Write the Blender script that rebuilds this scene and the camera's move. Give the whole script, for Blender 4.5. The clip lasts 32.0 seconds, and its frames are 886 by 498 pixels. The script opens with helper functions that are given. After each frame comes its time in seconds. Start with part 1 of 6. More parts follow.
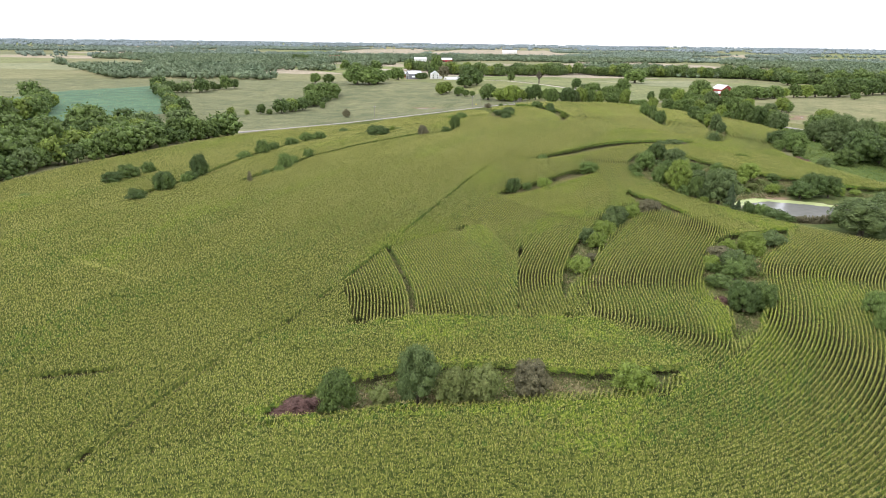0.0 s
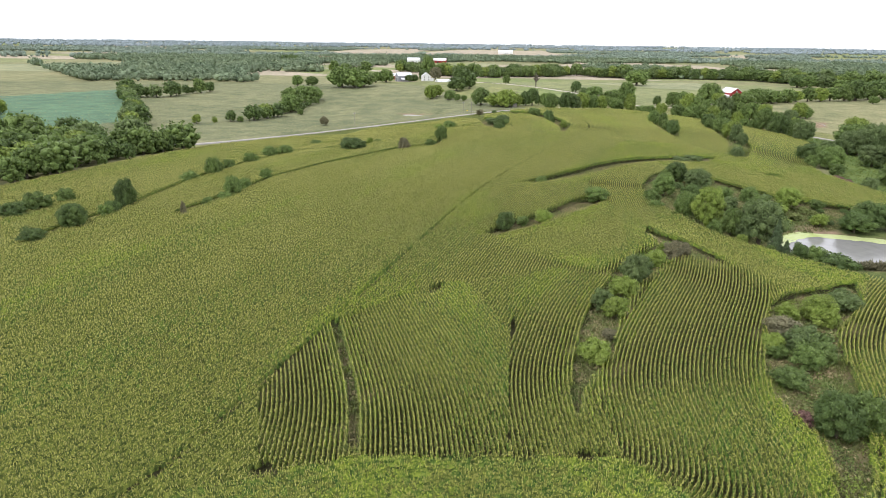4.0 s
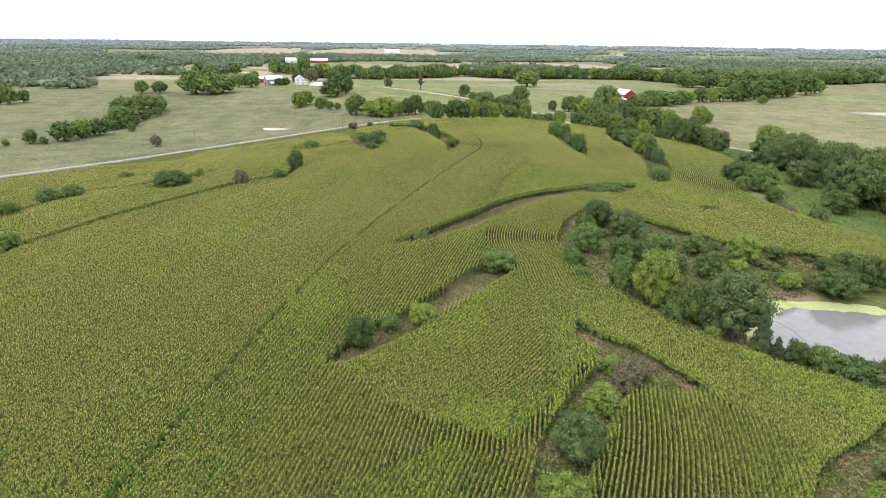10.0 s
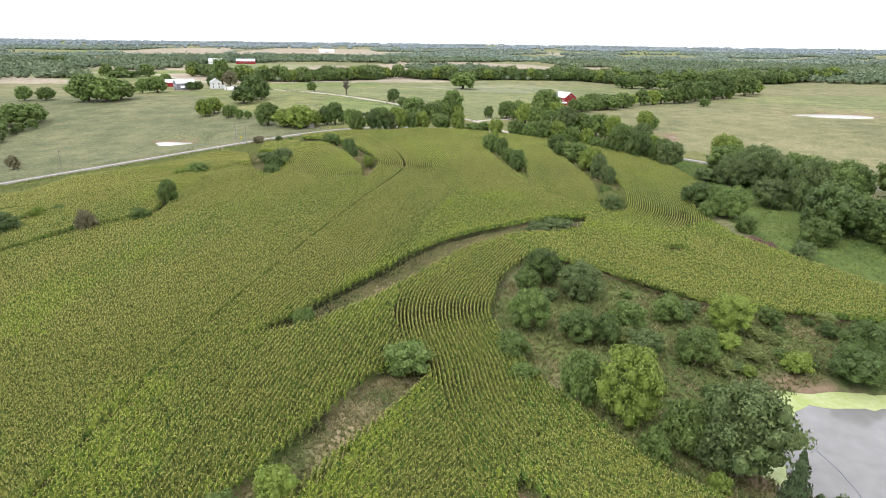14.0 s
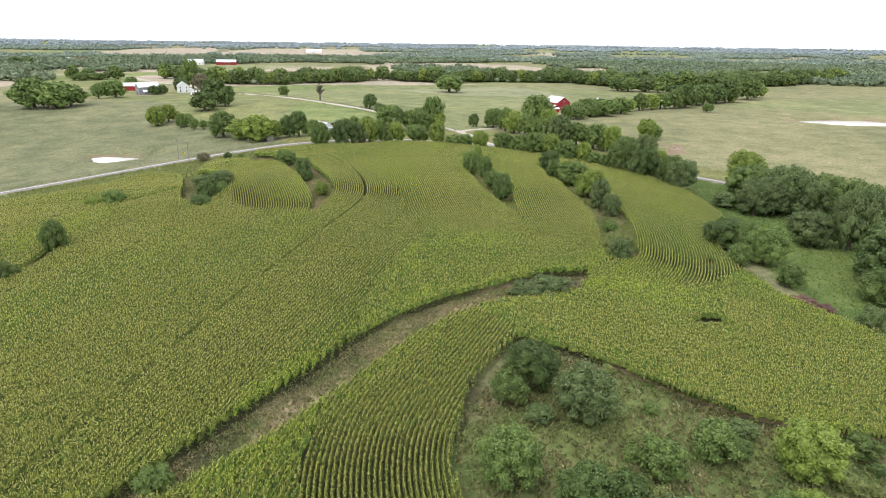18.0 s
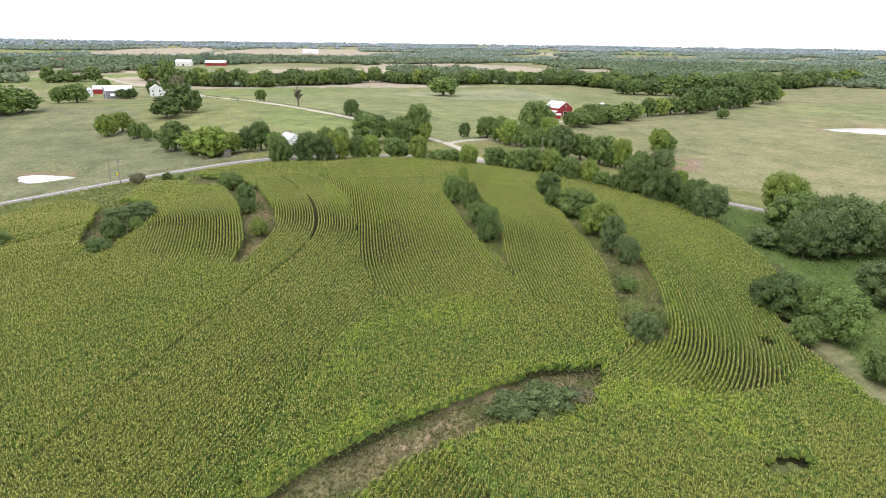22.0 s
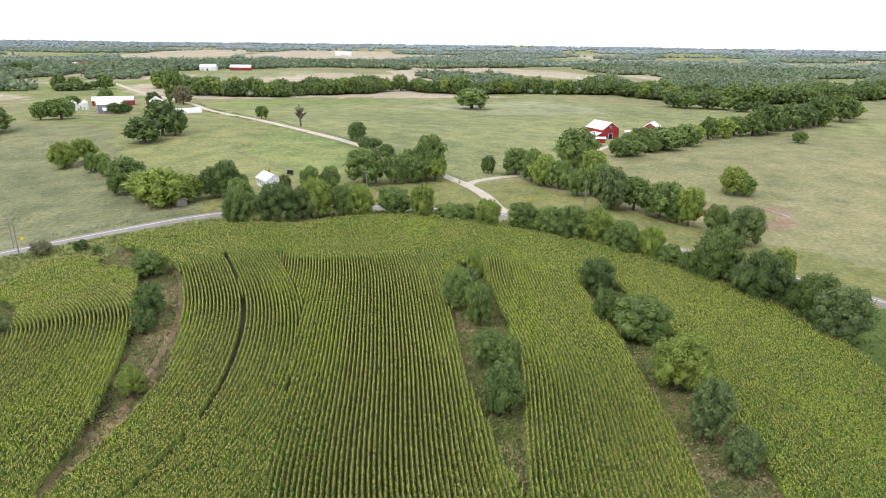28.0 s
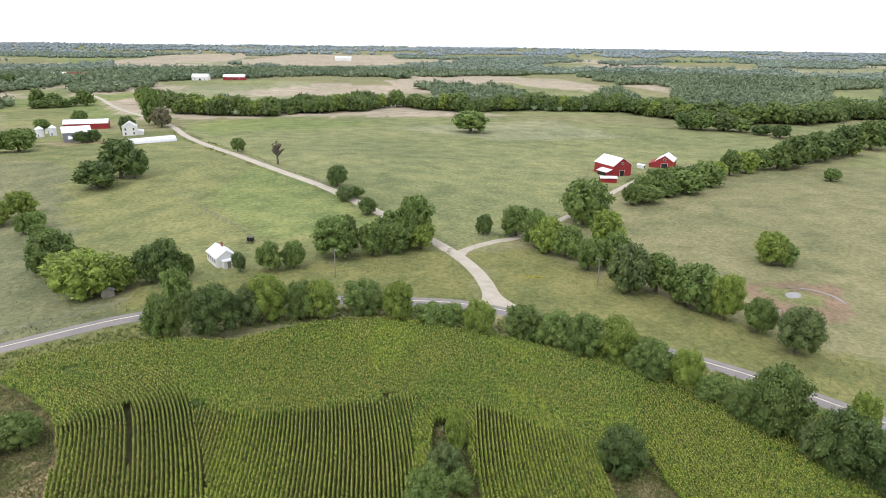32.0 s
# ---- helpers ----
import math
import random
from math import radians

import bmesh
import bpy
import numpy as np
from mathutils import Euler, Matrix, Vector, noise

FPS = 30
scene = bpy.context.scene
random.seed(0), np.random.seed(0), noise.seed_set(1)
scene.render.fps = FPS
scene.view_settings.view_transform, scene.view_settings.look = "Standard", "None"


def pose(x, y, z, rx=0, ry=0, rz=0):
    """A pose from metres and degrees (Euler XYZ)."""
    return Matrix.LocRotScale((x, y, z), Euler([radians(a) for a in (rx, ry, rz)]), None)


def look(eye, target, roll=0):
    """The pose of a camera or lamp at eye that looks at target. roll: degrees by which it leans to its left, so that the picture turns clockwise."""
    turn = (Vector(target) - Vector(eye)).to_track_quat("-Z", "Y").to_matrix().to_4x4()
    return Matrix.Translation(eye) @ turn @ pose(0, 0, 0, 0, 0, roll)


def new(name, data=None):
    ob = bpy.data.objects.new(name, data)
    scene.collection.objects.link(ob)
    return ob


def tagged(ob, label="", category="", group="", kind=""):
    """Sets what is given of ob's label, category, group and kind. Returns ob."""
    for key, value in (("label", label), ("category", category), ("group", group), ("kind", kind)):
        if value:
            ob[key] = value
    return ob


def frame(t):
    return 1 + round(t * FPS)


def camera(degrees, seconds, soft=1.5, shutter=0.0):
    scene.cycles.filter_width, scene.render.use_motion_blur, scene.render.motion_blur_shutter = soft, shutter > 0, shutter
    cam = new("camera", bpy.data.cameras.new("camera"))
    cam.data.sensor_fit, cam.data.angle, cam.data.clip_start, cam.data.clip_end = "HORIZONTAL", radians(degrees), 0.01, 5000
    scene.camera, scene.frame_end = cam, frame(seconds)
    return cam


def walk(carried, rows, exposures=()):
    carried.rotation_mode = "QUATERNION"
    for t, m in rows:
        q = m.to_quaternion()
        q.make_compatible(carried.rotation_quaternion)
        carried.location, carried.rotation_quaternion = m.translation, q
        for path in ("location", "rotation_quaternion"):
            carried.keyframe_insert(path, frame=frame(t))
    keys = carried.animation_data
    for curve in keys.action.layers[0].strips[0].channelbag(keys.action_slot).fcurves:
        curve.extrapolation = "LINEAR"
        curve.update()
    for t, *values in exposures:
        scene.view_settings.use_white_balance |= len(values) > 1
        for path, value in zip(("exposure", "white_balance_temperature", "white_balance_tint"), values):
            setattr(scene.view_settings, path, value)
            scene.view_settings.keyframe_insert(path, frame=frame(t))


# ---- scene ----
cam = camera(71.3, 32.0, soft=0.7)
PITCH, LEAN = -18.59, 0.72

# seconds, place, heading in degrees to the left of +y
PATH = [
    (0, (-6.34, -57.60, 53.78), 1.12),
    (1, (-5.16, -47.33, 53.78), 1.13),
    (2, (-4.00, -37.06, 53.83), 1.25),
    (3, (-2.87, -26.73, 53.93), 1.34),
    (4, (-1.73, -16.15, 54.01), 0.80),
    (5, (-0.44, -5.36, 54.07), -0.22),
    (6, (1.27, 5.41, 54.13), -0.86),
    (7, (3.26, 16.16, 54.18), -1.56),
    (8, (5.30, 26.98, 54.24), -3.61),
    (9, (7.98, 37.52, 54.33), -6.45),
    (10, (11.20, 48.05, 54.43), -8.99),
    (11, (14.63, 58.26, 54.57), -11.00),
    (12, (18.61, 68.43, 54.74), -12.30),
    (13, (22.81, 78.38, 54.94), -13.56),
    (14, (26.99, 87.97, 55.12), -14.35),
    (15, (31.12, 97.58, 55.26), -14.68),
    (16, (35.31, 107.02, 55.40), -14.81),
    (17, (39.46, 116.23, 55.53), -14.93),
    (18, (43.39, 125.41, 55.64), -15.07),
    (19, (47.51, 134.75, 55.67), -15.13),
    (20, (51.94, 144.16, 55.66), -15.11),
    (21, (56.42, 153.40, 55.71), -15.12),
    (22, (60.73, 162.82, 55.62), -14.95),
    (23, (64.98, 172.36, 55.38), -13.92),
    (24, (69.10, 181.91, 55.32), -12.82),
    (25, (72.95, 191.54, 56.06), -12.31),
    (26, (76.43, 201.20, 57.48), -11.92),
    (27, (79.59, 210.92, 59.11), -11.74),
    (28, (82.74, 220.58, 61.15), -11.65),
    (29, (85.92, 230.33, 63.74), -11.61),
    (30, (89.06, 240.34, 67.14), -11.54),
    (31, (92.38, 250.31, 70.87), -11.45),
    (32, (95.89, 260.12, 74.76), -11.34),
]


def flown(place, heading):
    return pose(*place, 0, 0, heading) @ pose(0, 0, 0, 90 + PITCH, 0, 0) @ pose(0, 0, 0, 0, 0, LEAN)


walk(cam, [(t, flown(place, heading)) for t, place, heading in PATH], [(0, 0.12), (28, 0.08), (32, -0.1)])

# ------------------------------------------------------------------ light
world = bpy.data.worlds.new("overcast_sky")
scene.world = world
world.use_nodes = True
wn, wl = world.node_tree.nodes, world.node_tree.links
sky = wn.new("ShaderNodeTexSky")
sky.sky_type, sky.sun_disc = "NISHITA", False
sky.sun_elevation, sky.sun_rotation = radians(56), radians(232)
sky.dust_density, sky.air_density = 3.0, 1.0
cloud = wn.new("ShaderNodeMix")
cloud.data_type = "RGBA"
cloud.inputs[0].default_value = 0.9
cloud.inputs[7].default_value = (12.2, 12.4, 13.2, 1)
wl.new(sky.outputs[0], cloud.inputs[6])
wl.new(cloud.outputs[2], wn["Background"].inputs[0])
wn["Background"].inputs[1].default_value = 0.122

sun_data = bpy.data.lights.new("sun", "SUN")
sun_data.energy, sun_data.angle, sun_data.color = 1.4, radians(20), (1.0, 0.97, 0.95)
sun = new("sun", sun_data)
sun.matrix_world = look((0, 0, 300), (104, 82, 100))

# ------------------------------------------------------------------ land
HILL_X = [-160.0, -80.0, 0.0, 80.0, 160.0, 240.0, 320.0]
HILL_Y = [-20.0, 60.0, 140.0, 220.0, 300.0, 380.0, 460.0, 540.0, 620.0]
HILLS = [
    [-0.8, -2.3, -1.3, 0.3, -0.0, -0.1, -0.0],
    [-0.5, -1.6, -1.0, -2.0, -2.7, -0.9, -0.1],
    [-0.5, -0.7, 1.3, -1.0, -3.7, -1.5, -0.2],
    [-1.3, -1.7, 1.7, 1.9, -1.4, -1.2, -0.3],
    [-0.9, -1.8, -0.7, 2.1, 0.4, -2.3, -0.9],
    [-0.9, -2.2, 0.5, 3.9, -0.6, -2.5, -0.4],
    [-0.9, -2.4, -0.3, 1.0, -1.6, 0.3, 0.9],
    [-0.2, -0.6, 0.7, 2.8, 1.6, 0.4, -0.3],
    [1.1, 2.6, 2.2, 2.0, 1.1, -1.4, -2.4],
]

# ponds: centre, half axes, turn in degrees, water level
PONDS = {
    "algae pond": (103.0, 143.5, 20.0, 14.5, 12.0, 2.2),
    "farm pond": (-26.0, 426.0, 13.5, 7.5, -35.0, 3.6),
    "pasture pond": (421.0, 468.0, 33.0, 21.0, -8.0, 5.2),
    "ring pond": (229.6, 403.8, 3.1, 2.2, 20.0, 5.62),
}
HX, HY, HW = np.array(HILL_X), np.array(HILL_Y), np.array(HILLS)


def smooth(v):
    v = np.clip(v, 0, 1)
    return v * v * (3 - 2 * v)


def pond_reach(x, y, pond):
    """1 on the shore line, below 1 over the water."""
    cx, cy, rx, ry, turn, _ = pond
    c, s = math.cos(radians(turn)), math.sin(radians(turn))
    u, v = (x - cx) * c + (y - cy) * s, -(x - cx) * s + (y - cy) * c
    a = np.arctan2(v, u)
    return np.hypot(u / rx, v / ry) / (1 + 0.07 * np.sin(3 * a + cx) + 0.04 * np.sin(5 * a))


def ground(x, y):
    x, y = np.asarray(x, float), np.asarray(y, float)
    wx = np.exp(-((x[..., None] - HX) ** 2) / 11250.0)
    wy = np.exp(-((y[..., None] - HY) ** 2) / 11250.0)
    z = 8.0 + np.einsum("...i,ij,...j->...", wy, HW, wx)
    far = np.hypot(x - 60, y - 250)
    z = z + 20 * np.clip((far - 650) / 4300, 0, 1)
    swell = np.sin(x / 170 + 1.3) * np.sin(y / 210 + 0.4) + 0.6 * np.sin((x + y) / 95) * np.sin((x - 1.3 * y) / 140)
    z = z + 1.2 * swell * smooth((far - 620) / 500)
    for pond in PONDS.values():
        rim = pond_reach(x, y, pond)
        reach = (rim - 1) * min(pond[2], pond[3])
        level = pond[5] + 0.25 - 0.9 * smooth((1.02 - rim) / 0.15)
        k = 1 - smooth(reach / 9)
        z = z * (1 - k) + level * k
    return z


def inside(x, y, poly):
    x, y = np.asarray(x, float), np.asarray(y, float)
    hit = np.zeros(x.shape, bool)
    for (ax, ay), (bx, by) in zip(poly, poly[1:] + poly[:1]):
        if ay != by:
            hit ^= ((ay > y) != (by > y)) & (x < (bx - ax) * (y - ay) / (by - ay) + ax)
    return hit


def rounded(points, step=1.5):
    """A polyline through the points, smoothed by Catmull-Rom, as an array."""
    p = np.array(points, float)
    p = np.vstack([2 * p[0] - p[1], p, 2 * p[-1] - p[-2]])
    out = []
    for a, b, c, d in zip(p, p[1:], p[2:], p[3:]):
        n = max(2, int(np.linalg.norm(c - b) / step))
        t = np.arange(n)[:, None] / n
        out.append(0.5 * (2 * b + (c - a) * t + (2 * a - 5 * b + 4 * c - d) * t**2 + (3 * b - a - 3 * c + d) * t**3))
    return np.vstack(out + [p[-2:-1]])


CORN = [
    (-150, -45), (-158, 120), (-160, 150), (-157, 172), (-147, 205), (-136, 250), (-119, 285), (-88.5, 313), (-59.5, 318), (-50, 338), (-26, 344.8), (-9, 352),
    (-7.7, 358), (2.3, 357.8), (9, 350), (15, 340), (16, 349), (17.5, 370), (25.4, 371.7), (35, 366), (36.5, 361), (38, 366), (34.5, 376), (34.5, 385), (43.5, 387), (60, 388), (75, 384), (92, 390), (103, 392.5), (118, 391), (139, 378.5), (160, 366), (171, 356), (177, 345),
    (180.5, 325), (179.5, 305), (176, 292), (171, 278), (166, 268), (156, 264), (150, 252), (144, 239), (142, 222), (147, 208), (155, 188), (165, 176), (150, 171),
    (140.8, 173), (129.6, 176.3), (115.4, 180.3), (105, 185.5), (98, 191.5), (90.5, 201.8),
] + [
    (86, 206), (79.3, 211), (72.4, 204), (66, 196.5), (62, 187.5), (60.3, 183), (59.8, 175), (60.5, 170), (61.5, 162.6), (66, 149.4),
    (69.5, 140.5), (74, 134.7), (81, 128.0), (91, 120), (104, 112), (120, 105), (150, 99), (150, -45),
]
STRIPS = {
    "first": [(-34, 15.2), (-26.7, 22.9), (-15.4, 29), (0.1, 30.8), (16.2, 29), (25.8, 30.5), (31.6, 31), (23.6, 24.4), (10.5, 22.2), (-2.1, 19.6), (-14.4, 19), (-22.2, 16.4)],
    "right": [(53.3, 80.8), (62.2, 98.4), (67.8, 104), (88.7, 114.3), (83.1, 101.6), (72, 91), (68.7, 86.7), (58.6, 62.1), (49.4, 45.8), (42.8, 40), (48.3, 53), (47, 65.4), (49.7, 74.1)],
    "middle": [(16.4, 58), (16.6, 64.8), (18.5, 74.3), (24.2, 91.5), (31.5, 106.8), (34.8, 113.3), (41.9, 122.1), (46.2, 126.3), (50.2, 130.1), (49.9, 134.6), (48.7, 138.1), (50.4, 143.8), (53.2, 138.5), (57.1, 134.9), (60.3, 130.2), (62.2, 125.7), (63.9, 121.9), (59.0, 120.9), (53.0, 123.5), (48.2, 119.0), (43.6, 113.1), (39.8, 107.8), (35.9, 102.1), (28.8, 86.3), (25.1, 75.5), (18.4, 64.8)],
    "upper": [(6.5, 133.4), (11.1, 140.9), (20, 148.6), (28.5, 158), (36.5, 167), (42, 169.5), (45.5, 166.5), (40, 160.4), (29, 150.4), (22.5, 142.4), (16.3, 137.2), (9.9, 132.8)],
    "long": [(17, 181.5), (24.8, 186.6), (32, 194), (43, 204), (54.5, 215.8), (63.6, 222.5), (72, 226.8), (84, 231.5), (95, 235.8), (105, 236), (102.5, 231), (94.2, 225.7), (83, 224), (72, 220.5), (60.5, 211.8), (49.2, 200.5), (40, 192), (28.8, 184.2)],
    "grass lane": [(-23.1, 84.1), (-20.2, 74.4), (-17.6, 66.3), (-15.4, 58.2), (-14.1, 49.5), (-13.2, 51.1), (-14.4, 60.0), (-16.5, 68.1), (-19.1, 76.4), (-21.9, 86.3)],
    "terrace west": [(33, 362), (40, 359), (44.2, 354), (49.4, 329.2), (51.5, 308), (51.5, 295.8), (49.8, 283), (51.8, 284), (55.4, 293.8), (58.9, 306.4), (58.2, 322.7), (53.7, 350), (48.5, 362), (40, 372), (33, 378)],
    "terrace mid": [(112.5, 349.0), (105.7, 322.7), (103.3, 299.7), (103.3, 281.9), (104.2, 275), (109.7, 291.9), (113.9, 307.4), (116.1, 332.8), (118.0, 351.0)],
    "terrace east": [(137.4, 338), (133.9, 310.5), (130, 290.3), (127.4, 276.4), (120.2, 258.8), (114, 244), (115.3, 240), (121.1, 242.4), (128, 254.2), (135.5, 271), (138.8, 282.1), (142.6, 295.6), (145.4, 312.4), (146.5, 337)],
    "terrace far west": [(15.2, 311), (22, 299.5), (26.2, 313), (29, 330.3), (25.7, 342), (18, 350), (12, 346), (14, 325)],
    "hedge west": [(-81.6, 150.2), (-77.4, 160.0), (-71.1, 179.2), (-65.8, 201.2), (-51.5, 224.1), (-23.8, 254.8), (-7.8, 264.9), (-5.5, 282.6), (-7.5, 283.4), (-10.2, 266.1), (-26.2, 257.2), (-53.5, 226.9), (-68.2, 202.8), (-73.9, 180.8), (-80.6, 160.0)],
    "hedge far west": [(-107.8, 126.5), (-97.8, 161.5), (-93.8, 201.5), (-85.5, 237.2), (-72.6, 263.8), (-46.4, 267.8), (-39.4, 281.1), (-43.6, 283.2), (-49.6, 270.2), (-73.4, 266.2), (-87.5, 238.8), (-96.2, 203.5), (-100.2, 163.5), (-110.2, 128.5)],
}
# bare or overgrown gaps in the stand: x, y, half axes, turn
GAPS = [
    (-24.5, 46.0, 1.6, 0.9, 10), (-4.6, 100.5, 2.0, 1.0, 35), (9.5, 84.0, 0.4, 4.0, -8),
    (117.0, 212.0, 3.6, 1.5, 10), (72.5, 359.5, 1.3, 1.3, 0), (46.0, 378.0, 1.8, 1.1, 0), (-65.0, 26.0, 7.0, 0.8, 15), (-73.0, 54.0, 4.0, 0.5, 5),
    (138.5, 240.0, 1.2, 1.6, 0), (16.5, 49.5, 2.0, 0.7, 0),
]
# how the rows run: the ground that each planting covers, and a line that its rows follow
TRACK = [(-56, -40), (-53.1, 0.2), (-50.5, 10.1), (-48, 21.3), (-43.7, 32.7), (-38.6, 43), (-33.2, 55), (-8.3, 130.9), (3, 164.2), (18, 199.7), (41, 247), (61.2, 284), (66.7, 299), (68.5, 317), (67.4, 335), (62.8, 355), (60.5, 362.5)]
LONG_ROWS = TRACK + [(55, 368.5), (47, 374), (38, 376.5)]
WOOD_EDGE = [(100, 116), (83, 128.6), (75.5, 134.7), (67.3, 149.4), (63.1, 162.6), (61, 172), (60.3, 184), (64, 193), (72, 204)]
PLANTINGS = [
    ("headland south", [(-32, 14), (31, 28), (37, 32), (20, 49), (5, 48.5), (-13, 48.3), (-24, 44.6), (-40, 40), (-46, 24)],
     [(-40, 30), (-15, 37), (0, 39), (20, 38), (40, 33)]),
    ("block west", [(-29.5, 62), (-26.5, 77), (-22.5, 85.4), (-13.9, 94.3), (-3.4, 103), (2, 104), (9, 82), (7, 62), (6, 49), (-13, 48.3), (-24.2, 44.6)],
     [(-13, 44), (-13.6, 50.8), (-15, 61), (-18, 71.6), (-21.5, 83), (-26, 96)]),
    ("block east", [(2, 104), (9, 82), (7, 62), (6, 48.5), (20, 48), (20, 80), (34, 110), (20, 112)],
     [(17, 40), (16.6, 64.8), (19.5, 78), (24.2, 92.5), (33.3, 110.4)]),
    ("swale", [(20, 48), (18, 64.8), (26.5, 80.7), (40.6, 106.6), (55.3, 127.5), (62, 121), (68, 110), (62.2, 98.4), (53.9, 84.7), (48, 65.4), (47.6, 55), (43, 40.9), (37, 31)],
     [(73, 122), (65, 103), (56.3, 87.4), (48.8, 72.7), (44.5, 60.7), (44.6, 55.9), (43.4, 48.4), (41.6, 40.8), (38.3, 35.3), (35.0, 32.3), (29.7, 25.3)]),
    ("south and east slope", [(-30, 14), (-15, 17), (25, 22), (31, 28), (37, 32), (43, 37), (52, 48), (58.6, 62), (68.7, 86.7), (83, 101.6), (95, 119), (150, 100), (150, -45), (-54, -45), (-52, 4)],
     [(-50, 8), (-28, 11.5), (-12, 15), (2, 17), (10.8, 17.4), (22, 20.2), (32.6, 27.1), (43.3, 37.5), (52.7, 50), (60, 64), (68, 82), (83, 102), (100, 120)]),
    ("pond slope", [(52, 147), (64, 121), (70, 106), (96, 116), (91, 121), (82, 128.6), (75, 134.7), (71, 140.5), (67.3, 149.4), (58, 152)], WOOD_EDGE),
    ("spur west", [(9, 132), (28, 147), (40, 160), (45, 166), (46, 160), (44, 140), (40, 122), (30, 112), (16, 122)],
     [(-5, 122), (9.9, 133.3), (21.6, 141.4), (28.2, 149.6), (40, 160.6), (52, 175)]),
    ("spur", [(33, 110), (45.5, 129), (55, 134), (70, 140), (63, 162.6), (61.5, 171), (60.3, 183), (66, 197), (72, 205), (80, 212), (76, 223), (61.2, 213), (46.7, 197.8), (43, 185), (43, 168), (46, 160), (44, 140), (40, 122)],
     [(58, 118), (53, 134), (51, 146), (50, 158), (51.8, 169), (51.8, 178), (54, 189), (61, 200), (72, 214)]),
    ("east block", [(79, 210), (91, 201), (105, 185), (141, 172), (166, 175), (147, 208), (150, 228), (152, 240), (140, 233), (128, 227), (118, 226), (106, 232), (94, 226), (76, 224)],
     [(70, 222), (79, 212.5), (91, 203.5), (105, 190), (118, 184), (141, 177), (166, 172)]),
    ("long headland", [(76, 262), (103, 260), (115, 243), (104, 234), (87, 230), (73, 226), (60, 218), (52, 213), (58, 232)],
     [(31.7, 193), (45, 205.6), (58.6, 218.7), (72.9, 227), (86.8, 231), (104.5, 237), (120, 246)]),
    ("terrace block", [(76, 262), (75, 284), (77, 303), (78.7, 332), (75, 348), (72, 359.5), (83, 355), (95, 355.5), (111, 358), (109, 350), (105.7, 322.7), (103.5, 300), (103.5, 282), (103, 260)],
     [(90.6, 255), (90.8, 277), (94, 303), (95.6, 318), (97.9, 344), (98, 368)]),
    ("terrace lane", [(103, 260), (104, 276), (113, 307), (116, 333), (121, 354), (138, 341), (134, 310), (128, 276), (120.4, 258.8), (114, 243)],
     [(101, 258), (105, 276), (109.7, 292), (113.9, 307.4), (116, 333), (122, 361)]),
    ("terrace slope", [(92, 226), (94, 219), (104, 220), (118, 221), (128, 225), (140, 232), (153, 241), (172, 268), (186, 300), (186, 345), (172, 362), (160, 365), (146, 338), (144, 312), (137, 282), (134, 273), (128, 255), (121, 243), (114, 241), (104, 234)], 
     [(80, 224), (92, 226.5), (104, 230), (113, 235), (121, 243), (128, 254), (136, 271), (139, 282), (142.6, 295.6), (145.4, 312.4), (147, 337), (150, 360)]),
    ("far headland", [(36, 382), (40, 381), (53, 379), (60, 375.5), (66, 369.5), (71, 362), (72.5, 358.5), (83, 354), (95, 354.5), (111, 357), (120, 354), (136, 340), (147, 336), (162, 366), (140, 381), (103, 396), (60, 394), (36, 394)],
     [(20, 384), (38.6, 389), (74, 383), (92.9, 388), (103, 391), (123.9, 387), (140.6, 376), (160, 364), (176, 345)]),
    ("west lane", [(50.5, 284), (40, 286), (30, 300), (29, 330), (26, 342), (16, 350), (17, 374), (36, 372), (36, 362), (44, 356), (50, 329), (52.5, 308)],
     [(44, 268), (51, 280), (53, 290), (52, 311), (50.4, 325.7), (46.4, 338.8), (38, 350), (28, 354.5), (20, 355), (10, 353)]),
    ("long slope", [(-400, -60), (-400, 500), (250, 500), (250, -60)], LONG_ROWS),
]

# land cover away from the corn: base colour
# hay and tilled are a little bluer, for haze over the far fields
COVER = {
    "soil": (0.08, 0.078, 0.04), "weeds": (0.115, 0.145, 0.05), "verge": (0.19, 0.197, 0.078), "rough": (0.175, 0.185, 0.1),
    "lawn": (0.195, 0.209, 0.09), "mown": (0.185, 0.222, 0.085), "meadow": (0.205, 0.222, 0.103), "pasture": (0.22, 0.218, 0.112), "soy": (0.11, 0.185, 0.115),
    "tilled": (0.37, 0.32, 0.24), "tall": (0.105, 0.15, 0.045), "mud": (0.24, 0.18, 0.12), "dry": (0.3, 0.245, 0.145), "hay": (0.25, 0.26, 0.15), "wood": (0.05, 0.07, 0.025),
}
MAIN_ROAD = [(-260, 205), (-190, 252), (-127, 302), (-97, 329), (-52.5, 361.5), (-8.6, 382), (30, 397.5), (53.5, 405.5), (85, 408), (117, 405), (128.5, 403), (139.3, 398.5), (158, 386), (174.1, 374), (186.4, 363.5), (199, 349), (211, 332), (240, 290), (300, 215), (360, 120)]
GRAVEL_ROAD = [(138, 399.5), (139.2, 409), (139.8, 420), (138.8, 432), (135.5, 445), (129, 461), (117, 488), (98, 526), (74, 566), (50, 612), (27, 660), (4, 720), (-17, 782), (-45, 840), (-97, 930), (-142, 1030), (-190, 1130)]
DRIVEWAY = [(136.5, 441.5), (142.5, 448), (153, 455), (164, 460.5), (190, 483), (212, 503), (232.6, 526), (252, 546), (272, 567), (290, 582)]
